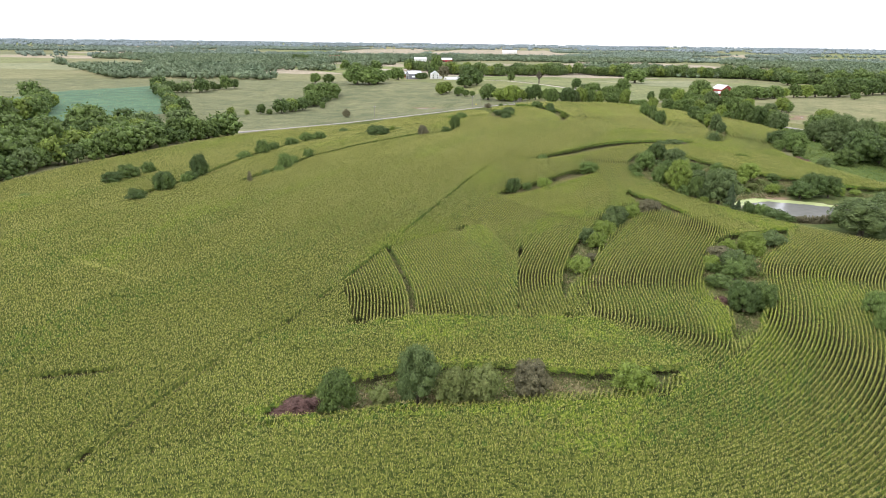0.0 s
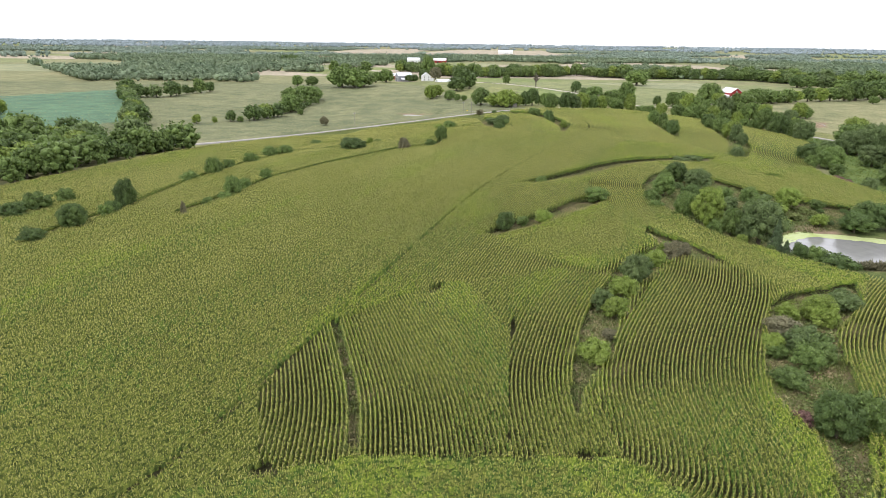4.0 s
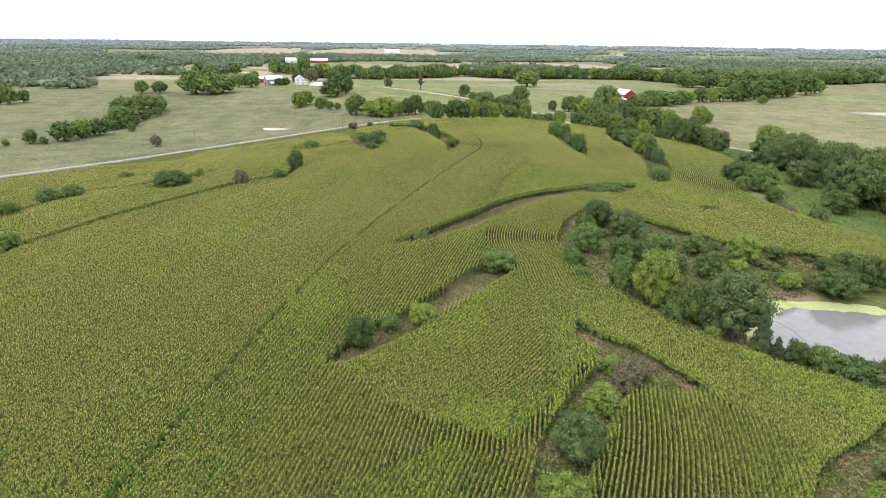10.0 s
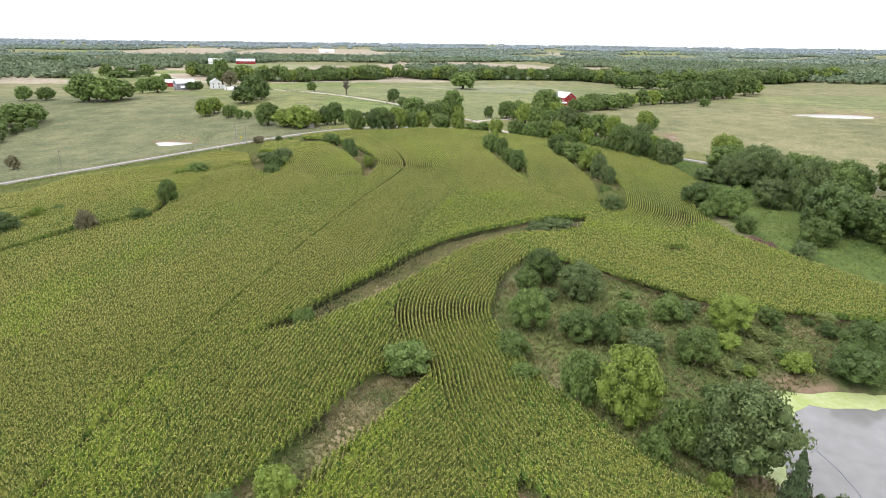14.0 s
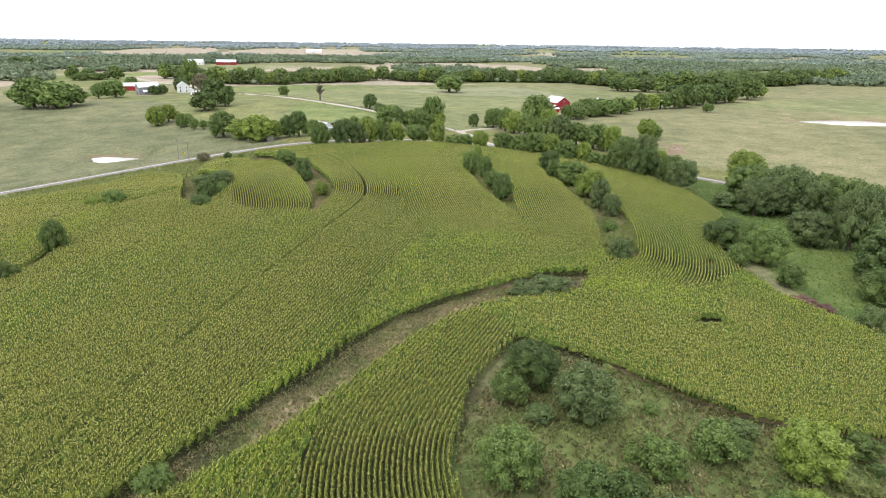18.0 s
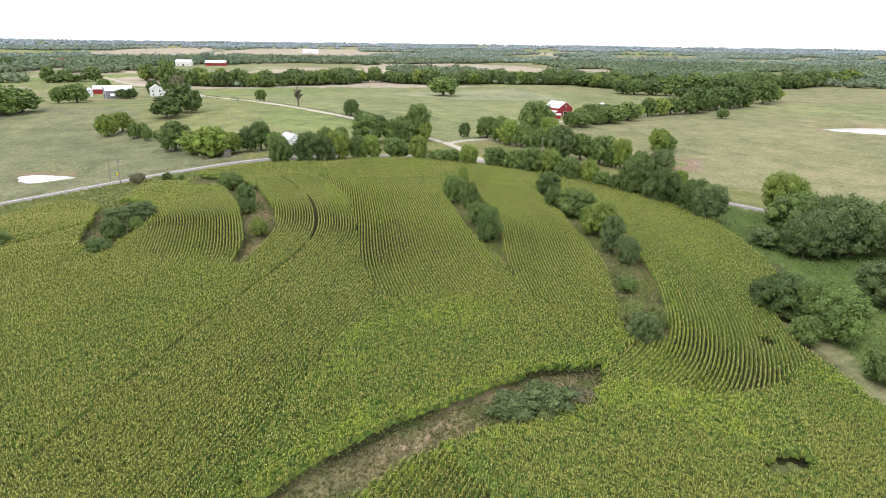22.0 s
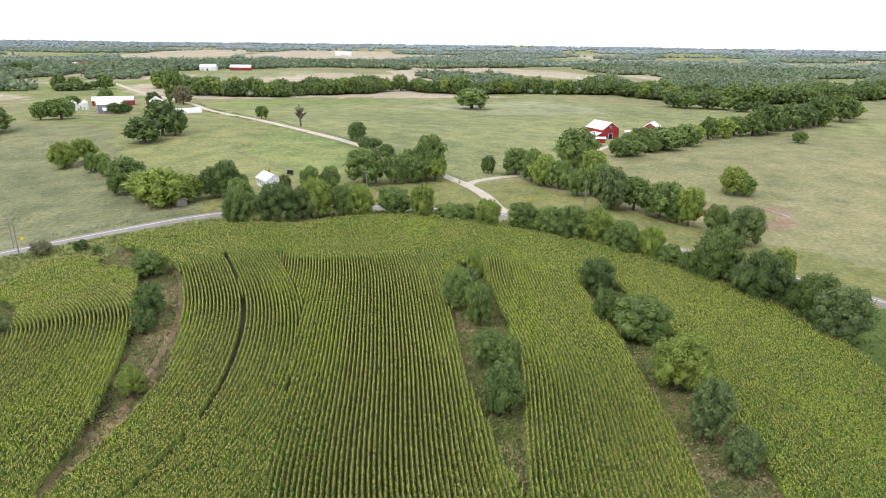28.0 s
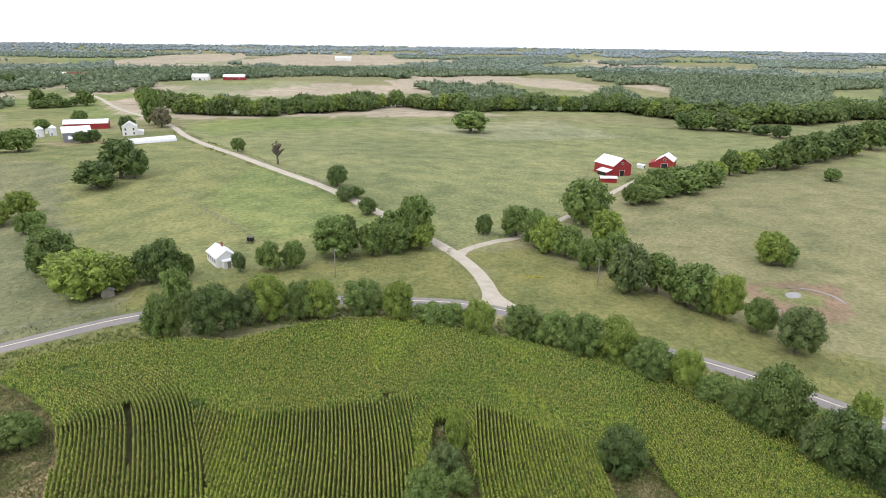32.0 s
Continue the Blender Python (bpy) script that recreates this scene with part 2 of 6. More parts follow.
FIELDS = [
    ("verge", [(-170, 262), (-97, 329), (-52, 361), (-8, 382), (30, 397), (60, 406), (62, 380), (36, 360), (10, 335), (-60, 310), (-130, 275)]),
    ("rough", [(-420, 120), (-130, 300), (-52, 361), (30, 397), (53, 405), (40, 425), (30, 450), (-5, 520), (-25, 600), (-300, 700), (-700, 600)]),
    ("lawn", [(40, 424), (90, 432), (136, 450), (97, 528), (27, 660), (-10, 750), (-110, 760), (-130, 680), (-30, 600), (-5, 520), (25, 450)]),
    ("mown", [(74, 462), (118, 470), (100, 520), (64, 580), (50, 520)]),
    ("verge", [(53, 405), (118, 405), (130, 402), (139, 400), (137, 440), (128, 452), (90, 433), (45, 424)]),
    ("verge", [(139, 400), (174, 374), (212, 332), (300, 215), (330, 240), (215, 372), (190, 410), (160, 448), (142, 447)]),
    ("meadow", [(136, 446), (164, 460), (232, 526), (300, 590), (440, 640), (430, 720), (250, 830), (60, 850), (-15, 800), (27, 660), (98, 526)]),
    ("hay", [(150, 760), (300, 800), (330, 700), (220, 690)]),
    ("pasture", [(215, 372), (330, 240), (700, 300), (900, 560), (470, 610), (330, 560), (232, 515), (190, 450), (190, 410)]),
    ("meadow", [(470, 480), (700, 420), (900, 560), (480, 615), (400, 580)]),
    ("tall", [(150, 170), (175, 178), (225, 215), (232, 262), (212, 330), (184, 362), (172, 366), (173, 317), (163, 275), (150, 228), (147, 208)]),
    ("weeds", [(60, 172), (62, 190), (80, 211), (92, 201), (105, 186), (142, 173), (160, 172), (150, 110), (118, 105), (90, 121), (70, 141)]),
    ("soy", [(-363, 484), (-311, 573), (-206, 390), (-214, 316), (-250, 292), (-330, 330)]),
    ("tilled", [(427, 1367), (532, 1413), (546, 1225), (474, 1091), (414, 1208)]),
    ("tilled", [(589, 1248), (640, 1220), (622, 1129), (574, 1056), (573, 1133)]),
    ("tilled", [(-136, 1010), (-108, 1035), (-51, 1100), (-25, 993), (-41, 888), (-80, 868)]),
    ("tilled", [(-24, 1099), (95, 1264), (214, 1238), (262, 1104), (152, 1092), (54, 1057)]),
    ("meadow", [(-154, 1299), (-55, 1395), (40, 1340), (29, 1241), (-109, 1220)]),
    ("meadow", [(-280, 1144), (-230, 1190), (-187, 1080), (-236, 1053)]),
    ("lawn", [(-208, 946), (-166, 954), (-116, 893), (-82, 800), (-150, 808)]),
    ("meadow", [(855, 1089), (997, 1132), (899, 1035), (800, 1017)]),
    ("hay", [(1315, 1736), (1666, 1794), (1463, 1593), (1215, 1577)]),
    ("tilled", [(-432, 2090), (-418, 2726), (-262, 2937), (-123, 2494), (-160, 2106), (-336, 1999)]),
    ("tilled", [(-146, 2234), (12, 2867), (403, 2980), (342, 2027), (96, 1839)]),
    ("meadow", [(360, 880), (440, 900), (470, 830), (385, 822)]),
    ("dry", [(-20, 690), (-60, 672), (-78, 690), (-50, 705)]),
    ("soy", [(20, 1790), (96, 1850), (300, 1930), (300, 1850), (120, 1760)]),
    ("meadow", [(734, 2024), (933, 2251), (960, 2077), (748, 1884)]),
    ("hay", [(1050, 2600), (1250, 2800), (1350, 2550), (1100, 2400)]),
    ("meadow", [(471, 735), (542, 752), (598, 737), (560, 699), (469, 698)]),
    ("mown", [(-4, 768), (-4, 814), (50, 834), (150, 800), (94, 752), (56, 753), (24, 718)]),
]
# ground that is all woodland
WOODS = [
    [(-354.2, 703.4), (-278.6, 723.4), (-285.5, 843.2), (-277.2, 1065.1), (-235.7, 1291.6), (-309.0, 1675.5), (-657.4, 1791.8), (-903.0, 1741.3)],
    [(-470, 300), (-372, 480), (-315, 585), (-240, 590), (-235, 700), (-420, 900), (-1000, 760), (-800, 280)],
    [(-30, 866), (60, 864), (170, 926), (250, 872), (330, 884), (400, 852), (480, 905), (500, 1100), (420, 1120), (330, 1075), (200, 1080), (120, 1010), (0, 960)],
    [(400, 850), (445, 765), (640, 785), (900, 720), (1300, 1100), (1000, 1600), (620, 1500), (560, 1050), (480, 905)],
    [(-330, 1230), (-100, 1420), (150, 1440), (420, 1460), (900, 1700), (400, 1780), (-60, 1700), (-500, 1600)],
]


def cover_of(x, y):
    """Base colour of the ground, place by place."""
    # field edges wander a little
    x, y = x + 2.2 * np.sin(x / 7 + y / 5) + 1.2 * np.sin(y / 3.1 - x / 4.3), y + 2.2 * np.sin(x / 6 - y / 8 + 1) + 1.2 * np.sin(x / 2.9 + y / 3.7)
    rgb = np.empty(x.shape + (3,))
    cell = 260.0
    # patchwork of far fields: each belongs to its nearest of a jittered grid of centres
    best, pick = np.full(x.shape, 1e18), np.zeros(x.shape)
    gx, gy = np.floor(x / cell), np.floor(y / cell)
    for i in (-1, 0, 1):
        for j in (-1, 0, 1):
            a, b = gx + i, gy + j
            r1 = np.mod(np.sin(a * 127.1 + b * 311.7) * 43758.5453, 1)
            r2 = np.mod(np.sin(a * 269.5 + b * 183.3) * 23421.631, 1)
            d = np.abs(x - (a + r1) * cell) + np.abs(y - (b + r2) * cell)
            near = d < best
            best, pick = np.where(near, d, best), np.where(near, np.mod(r1 * 7.31 + r2 * 3.7, 1), pick)
    kinds = ("meadow", "pasture", "tilled", "hay", "meadow", "mown", "rough", "pasture")
    table = np.array([COVER[k] for k in kinds])
    rgb[:] = table[(pick * len(kinds)).astype(int) % len(kinds)]
    near = (y < 840) & (np.abs(x) < 800)
    rgb[near] = COVER["pasture"]
    for kind, poly in FIELDS:
        rgb[inside(x, y, poly)] = COVER[kind]
    corn = inside(x, y, CORN)
    rgb[corn] = COVER["soil"]
    edge = np.hypot(x - 229.6, y - 403.8)
    rgb[(edge < 17) & (y < 415)] = COVER["mud"]
    rgb[edge < 7.5] = COVER["lawn"]
    for poly in STRIPS.values():
        m = inside(x, y, poly) & corn
        k = (np.sin(x * 0.31 + y * 0.17) * np.sin(x * 0.13 - y * 0.29 + 2) > -0.1)[..., None]
        rgb[m] = np.where(k, COVER["dry"], COVER["weeds"])[m]
    for pond in PONDS.values():
        if pond[2] > 5:
            rgb[pond_reach(x, y, pond) < (1.3 if pond[2] < 15 else 1.06)] = COVER["mud"]
    return rgb


def stretched(lo, hi, step, end):
    """Even steps between lo and hi, growing ones beyond, out to +-end."""
    core = list(np.arange(lo, hi + 0.1, step))
    for sign, edge in ((1, core[-1]), (-1, core[0])):
        s, v, out = step, edge, []
        while abs(v) < end:
            s *= 1.07
            v += sign * s
            out.append(v)
        core = core + out if sign > 0 else out[::-1] + core
    return np.array(core)


# ------------------------------------------------------------------ materials
def node_material(name):
    m = bpy.data.materials.new(name)
    m.use_nodes = True
    return m, m.node_tree.nodes, m.node_tree.links, m.node_tree.nodes["Principled BSDF"]


def tinted(name, base, other, rough=0.8, scale=1.5, bump=0.0, fine=12.0, per_island=0.0, per_object=0.0, metal=0.0, spec=0.3, thin=0.0, span=(0.7, 1.3)):
    """Two colours mixed by noise at two scales, with optional change from leaf to leaf or thing to thing."""
    m, n, l, bsdf = node_material(name)
    bsdf.inputs["Roughness"].default_value, bsdf.inputs["Metallic"].default_value = rough, metal
    bsdf.inputs["Specular IOR Level"].default_value = spec
    where = n.new("ShaderNodeTexCoord")
    big, small = n.new("ShaderNodeTexNoise"), n.new("ShaderNodeTexNoise")
    big.inputs["Scale"].default_value, small.inputs["Scale"].default_value = scale, fine
    big.inputs["Detail"].default_value = small.inputs["Detail"].default_value = 4
    for tex in (big, small):
        l.new(where.outputs["Object"], tex.inputs["Vector"])
    add = n.new("ShaderNodeMath")
    add.operation = "ADD"
    l.new(big.outputs["Fac"], add.inputs[0])
    l.new(small.outputs["Fac"], add.inputs[1])
    ramp = n.new("ShaderNodeMapRange")
    ramp.inputs["From Min"].default_value, ramp.inputs["From Max"].default_value = span
    l.new(add.outputs[0], ramp.inputs["Value"])
    mix = n.new("ShaderNodeMix")
    mix.data_type = "RGBA"
    mix.inputs[6].default_value, mix.inputs[7].default_value = (*base, 1), (*other, 1)
    l.new(ramp.outputs[0], mix.inputs[0])
    out = mix.outputs[2]
    for amount, source in ((per_island, "island"), (per_object, "object")):
        if amount:
            if source == "island":
                r = n.new("ShaderNodeNewGeometry").outputs["Random Per Island"]
            else:
                r = n.new("ShaderNodeObjectInfo").outputs["Random"]
            change = n.new("ShaderNodeMapRange")
            change.inputs["To Min"].default_value, change.inputs["To Max"].default_value = 1 - amount, 1 + amount
            l.new(r, change.inputs["Value"])
            hsv = n.new("ShaderNodeHueSaturation")
            l.new(change.outputs[0], hsv.inputs["Value"])
            l.new(out, hsv.inputs["Color"])
            out = hsv.outputs["Color"]
    l.new(out, bsdf.inputs["Base Color"])
    if thin:
        # light passes through a thin leaf
        glow = n.new("ShaderNodeBsdfTranslucent")
        l.new(out, glow.inputs["Color"])
        both = n.new("ShaderNodeMixShader")
        both.inputs[0].default_value = thin
        l.new(bsdf.outputs[0], both.inputs[1])
        l.new(glow.outputs[0], both.inputs[2])
        l.new(both.outputs[0], n["Material Output"].inputs["Surface"])
    if bump:
        b = n.new("ShaderNodeBump")
        b.inputs["Strength"].default_value, b.inputs["Distance"].default_value = bump, 0.05
        l.new(small.outputs["Fac"], b.inputs["Height"])
        l.new(b.outputs[0], bsdf.inputs["Normal"])
    return m


def ground_material():
    m, n, l, bsdf = node_material("field_ground")
    bsdf.inputs["Roughness"].default_value, bsdf.inputs["Specular IOR Level"].default_value = 0.95, 0.1
    cover = n.new("ShaderNodeAttribute")
    cover.attribute_name = "cover"
    where = n.new("ShaderNodeTexCoord")
    out = cover.outputs["Color"]
    for scale, lo, hi, sat in ((0.012, 0.86, 1.14, 0.1), (0.09, 0.78, 1.2, 0.15), (0.7, 0.75, 1.22, 0.1), (4.0, 0.72, 1.28, 0.0)):
        tex = n.new("ShaderNodeTexNoise")
        tex.inputs["Scale"].default_value, tex.inputs["Detail"].default_value = scale, 5
        l.new(where.outputs["Object"], tex.inputs["Vector"])
        span = n.new("ShaderNodeMapRange")
        span.inputs["From Min"].default_value, span.inputs["From Max"].default_value = 0.3, 0.7
        span.inputs["To Min"].default_value, span.inputs["To Max"].default_value = lo, hi
        l.new(tex.outputs["Fac"], span.inputs["Value"])
        hue = n.new("ShaderNodeMapRange")
        hue.inputs["From Min"].default_value, hue.inputs["From Max"].default_value = 0.3, 0.7
        hue.inputs["To Min"].default_value, hue.inputs["To Max"].default_value = 0.5 + 0.12 * sat, 0.5 - 0.12 * sat
        l.new(tex.outputs["Fac"], hue.inputs["Value"])
        hsv = n.new("ShaderNodeHueSaturation")
        l.new(out, hsv.inputs["Color"])
        l.new(span.outputs[0], hsv.inputs["Value"])
        l.new(hue.outputs[0], hsv.inputs["Hue"])
        out = hsv.outputs["Color"]
    l.new(out, bsdf.inputs["Base Color"])
    bump = n.new("ShaderNodeBump")
    bump.inputs["Strength"].default_value, bump.inputs["Distance"].default_value = 0.6, 0.15
    l.new(tex.outputs["Fac"], bump.inputs["Height"])
    l.new(bump.outputs[0], bsdf.inputs["Normal"])
    return m


# dark ends of m, k and g deepened for shade within the crowns
LEAF = {
    "m": tinted("leaf_green", (0.088, 0.142, 0.035), (0.205, 0.28, 0.08), 0.6, 0.4, 0, 9.0, 0.35, 0.2, thin=0.22),
    "k": tinted("leaf_dark", (0.06, 0.102, 0.031), (0.148, 0.21, 0.06), 0.6, 0.4, 0, 9.0, 0.35, 0.15, thin=0.22),
    "y": tinted("leaf_yellow_green", (0.16, 0.23, 0.04), (0.27, 0.335, 0.075), 0.6, 0.4, 0, 9.0, 0.35, 0.15, thin=0.22),
    "g": tinted("leaf_grey_green", (0.085, 0.128, 0.045), (0.185, 0.24, 0.088), 0.65, 0.4, 0, 9.0, 0.35, 0.12, thin=0.22),
    "p": tinted("leaf_brown", (0.15, 0.145, 0.085), (0.22, 0.20, 0.115), 0.7, 0.4, 0, 9.0, 0.3, 0.15, thin=0.2),
    "w": tinted("leaf_weed", (0.16, 0.205, 0.06), (0.26, 0.285, 0.105), 0.7, 0.5, 0, 9.0, 0.3, 0.15, thin=0.22),
    "r": tinted("leaf_reddish", (0.13, 0.07, 0.065), (0.20, 0.12, 0.10), 0.8, 0.5, 0, 9.0, 0.3, 0.15),
    "c": tinted("needle_green", (0.06, 0.095, 0.042), (0.10, 0.14, 0.06), 0.7, 0.5, 0, 2.0, 0.3, 0.1),
}
BARK = tinted("bark", (0.09, 0.075, 0.055), (0.17, 0.15, 0.12), 0.9, 2.0, 0.4, 14.0)
# lower leaves are darker green, deepened further for shade inside the rows
CORN_LEAVES = [tinted("corn_leaf_" + k, a, b, 0.45, 0.03, 0, 0.3, 0.22, 0.0, 0.0, 0.4, thin=0.3) for k, a, b in (
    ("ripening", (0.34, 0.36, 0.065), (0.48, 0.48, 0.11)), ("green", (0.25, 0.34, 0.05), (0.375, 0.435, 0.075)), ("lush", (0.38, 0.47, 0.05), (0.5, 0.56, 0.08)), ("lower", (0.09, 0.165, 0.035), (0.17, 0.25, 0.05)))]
# dark end of the noise paints the shaded gaps between leaves
CORN_BODIES = [tinted("corn_row_shaded_" + k, a, b, 0.7, 1.7, 0.8, 15.0, 0.15, spec=0.15, span=(0.9, 1.12)) for k, a, b in (
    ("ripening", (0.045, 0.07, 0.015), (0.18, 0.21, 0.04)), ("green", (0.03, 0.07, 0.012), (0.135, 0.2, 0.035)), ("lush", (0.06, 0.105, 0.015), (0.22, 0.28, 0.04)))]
EDGE_LEAF = tinted("corn_edge_leaf", (0.14, 0.22, 0.05), (0.29, 0.31, 0.09), 0.7, 0.3, 0, 6.0, 0.3, thin=0.3, span=(0.85, 1.15))
TASSEL = tinted("corn_tassel", (0.4, 0.39, 0.125), (0.53, 0.5, 0.19), 0.8, 0.05, 0, 1.0, 0.3, thin=0.3)
WEED = tinted("weed_blade", (0.17, 0.22, 0.07), (0.32, 0.265, 0.15), 0.8, 0.12, 0, 1.0, 0.35, thin=0.4)
DRY_GRASS = tinted("dry_grass", (0.31, 0.255, 0.14), (0.46, 0.39, 0.22), 0.85, 0.4, 0, 6.0, 0.3, thin=0.25)
MEADOW_BLADE = tinted("meadow_blade", (0.15, 0.205, 0.055), (0.25, 0.31, 0.085), 0.8, 0.12, 0, 1.0, 0.25, thin=0.3)
GOLDENROD = tinted("goldenrod", (0.45, 0.36, 0.04), (0.6, 0.5, 0.08), 0.8, 0.4, 0, 6.0, 0.3)
# paler and bluer with distance: haze put into the base colours
HAZY_FAR_LEAF = tinted("far_wood_leaf_hazed", (0.12, 0.17, 0.105), (0.215, 0.265, 0.155), 0.8, 0.006, 0, 0.06, 0.3)
HAZY_MID_LEAF = tinted("hill_wood_leaf_hazed", (0.145, 0.195, 0.155), (0.225, 0.275, 0.215), 0.85, 0.005, 0, 0.05, 0.25)
HAZE_BLUE_LEAF = tinted("distant_wood_leaf_hazed", (0.2, 0.25, 0.27), (0.28, 0.33, 0.35), 0.9, 0.004, 0, 0.03, 0.12)
ASPHALT = tinted("asphalt", (0.20, 0.185, 0.185), (0.28, 0.26, 0.255), 0.85, 0.3, 0.2, 6.0)
GRAVEL = tinted("gravel", (0.38, 0.34, 0.28), (0.52, 0.47, 0.40), 0.95, 0.35, 0.4, 5.0)
YELLOW_PAINT = tinted("pale_road_paint", (0.60, 0.55, 0.42), (0.70, 0.66, 0.54), 0.7, 0.5, 0, 8.0)
WHITE_PAINT = tinted("white_paint", (0.72, 0.72, 0.72), (0.82, 0.82, 0.81), 0.6, 0.4, 0.05, 9.0)
WHITE_METAL = tinted("white_roof_metal", (0.66, 0.68, 0.72), (0.80, 0.81, 0.84), 0.45, 0.3, 0.05, 5.0)
GREY_METAL = tinted("grey_siding", (0.22, 0.23, 0.26), (0.31, 0.32, 0.35), 0.6, 0.3, 0.05, 5.0)
RED_PAINT = tinted("red_barn_paint", (0.24, 0.02, 0.025), (0.36, 0.045, 0.045), 0.65, 0.3, 0.1, 6.0)
# near-black stands in for the unlit interior behind open bays and doors
DARK = tinted("dark_interior_shade", (0.012, 0.012, 0.014), (0.03, 0.03, 0.03), 0.5, 1.0)
BLACK_PAINT = tinted("black_paint", (0.012, 0.012, 0.014), (0.025, 0.025, 0.028), 0.35, 1.0)
SIGN_YELLOW = tinted("sign_yellow", (0.72, 0.52, 0.03), (0.8, 0.6, 0.06), 0.5, 1.0, 0, 8.0)
GREY_WOOD = tinted("weathered_wood", (0.20, 0.18, 0.155), (0.33, 0.30, 0.265), 0.85, 1.0, 0.2, 9.0)
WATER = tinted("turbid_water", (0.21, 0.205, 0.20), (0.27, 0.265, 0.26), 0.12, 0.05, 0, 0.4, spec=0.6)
# near-white base colour stands in for the reflected sky
SKY_PALE_WATER = tinted("water_sky_reflection", (0.62, 0.62, 0.62), (0.74, 0.74, 0.74), 0.1, 0.05, 0, 0.4, spec=0.7)
ALGAE = tinted("algae", (0.36, 0.43, 0.14), (0.50, 0.54, 0.30), 0.5, 0.12, 0, 1.5)
BRICK = tinted("chimney_brick", (0.22, 0.09, 0.06), (0.32, 0.15, 0.10), 0.85, 2.0, 0.2, 12.0)


# ------------------------------------------------------------------ mesh helpers
def mesh_of(name, verts, faces, material, smooth_faces=False):
    me = bpy.data.meshes.new(name)
    verts, faces = np.asarray(verts, np.float32), np.asarray(faces, np.int32)
    k = faces.shape[1]
    me.vertices.add(len(verts))
    me.vertices.foreach_set("co", verts.ravel())
    me.loops.add(faces.size)
    me.loops.foreach_set("vertex_index", faces.ravel())
    me.polygons.add(len(faces))
    me.polygons.foreach_set("loop_start", np.arange(0, faces.size, k, dtype=np.int32))
    if smooth_faces:
        me.polygons.foreach_set("use_smooth", np.ones(len(faces), bool))
    me.update(calc_edges=True)
    if material:
        me.materials.append(material)
    return me


def part(name, bm, material, parent, label=""):
    me = bpy.data.meshes.new(name)
    bm.to_mesh(me)
    bm.free()
    me.materials.append(material)
    ob = new(name, me)
    ob.parent = parent
    return tagged(ob, label)


def thing(name, m, label, category, group="", kind=""):
    ob = new(name)
    ob.empty_display_size = 0.3
    ob.matrix_world = m
    return tagged(ob, label, category, group, kind)


def box(bm, x0, x1, y0, y1, z0, z1, bevel=0.0):
    r = bmesh.ops.create_cube(bm, size=1, matrix=Matrix.LocRotScale(((x0 + x1) / 2, (y0 + y1) / 2, (z0 + z1) / 2), None, (x1 - x0, y1 - y0, z1 - z0)))
    if bevel:
        edges = list({e for v in r["verts"] for e in v.link_edges})
        bmesh.ops.bevel(bm, geom=edges, offset=bevel, segments=1, affect="EDGES")
    return bm


def tube(bm, a, b, r0, r1, sides=7):
    a, b = Vector(a), Vector(b)
    turn = (b - a).to_track_quat("Z", "Y").to_matrix().to_4x4()
    bmesh.ops.create_cone(bm, cap_ends=True, segments=sides, radius1=r0, radius2=r1, depth=(b - a).length, matrix=Matrix.Translation((a + b) / 2) @ turn)
    return bm


def on_ground(x, y, turn=0.0, lift=0.0):
    return pose(x, y, float(ground(x, y)) + lift, 0, 0, turn)


# ------------------------------------------------------------------ ground sheet
gx, gy = stretched(-190, 330, 3.0, 5000), stretched(-70, 700, 3.0, 5200)
gy = gy[gy > -900]
X, Y = np.meshgrid(gx, gy)
Z = ground(X, Y)
nx, ny = len(gx), len(gy)
idx = np.arange(nx * ny).reshape(ny, nx)
quads = np.stack([idx[:-1, :-1], idx[:-1, 1:], idx[1:, 1:], idx[1:, :-1]], -1).reshape(-1, 4)
ground_mesh = mesh_of("ground", np.stack([X, Y, Z], -1).reshape(-1, 3), quads, ground_material(), True)
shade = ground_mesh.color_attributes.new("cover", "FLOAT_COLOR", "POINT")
rgba = np.ones((nx * ny, 4), np.float32)
rgba[:, :3] = cover_of(X.ravel(), Y.ravel())
shade.data.foreach_set("color", rgba.ravel())
tagged(new("ground", ground_mesh), "rolling farmland of pasture, hay and tilled ground", "ground", kind="structure")


def ribbon(name, line, width, material, lift, label, category, wide=None):
    """A strip of road over the ground; wide: (width at start, length over which it narrows)."""
    p = rounded(line, 2.0)
    d = np.gradient(p, axis=0)
    d /= np.linalg.norm(d, axis=1)[:, None]
    nrm = np.stack([-d[:, 1], d[:, 0]], 1)
    run = np.r_[0, np.cumsum(np.linalg.norm(np.diff(p, axis=0), axis=1))]
    w = np.full(len(p), width / 2)
    if wide:
        w += (wide[0] - width) / 2 * np.clip(1 - run / wide[1], 0, 1) ** 2
    cols = 6
    rows = []
    for k in range(cols + 1):
        q = p + nrm * (w * (1 - 2 * k / cols))[:, None]
        crown = 0.06 * (1 - abs(1 - 2 * k / cols)) - (0.35 if k in (0, cols) else 0)
        rows.append(np.c_[q, ground(p[:, 0], p[:, 1]) * 0.5 + ground(q[:, 0], q[:, 1]) * 0.5 + lift + crown])
    v = np.stack(rows, 1)
    i = np.arange(v.shape[0] * (cols + 1)).reshape(-1, cols + 1)
    fc = np.stack([i[:-1, 1:], i[:-1, :-1], i[1:, :-1], i[1:, 1:]], -1).reshape(-1, 4)
    return tagged(new(name, mesh_of(name, v.reshape(-1, 3), fc, material, False)), label, category, kind="structure")


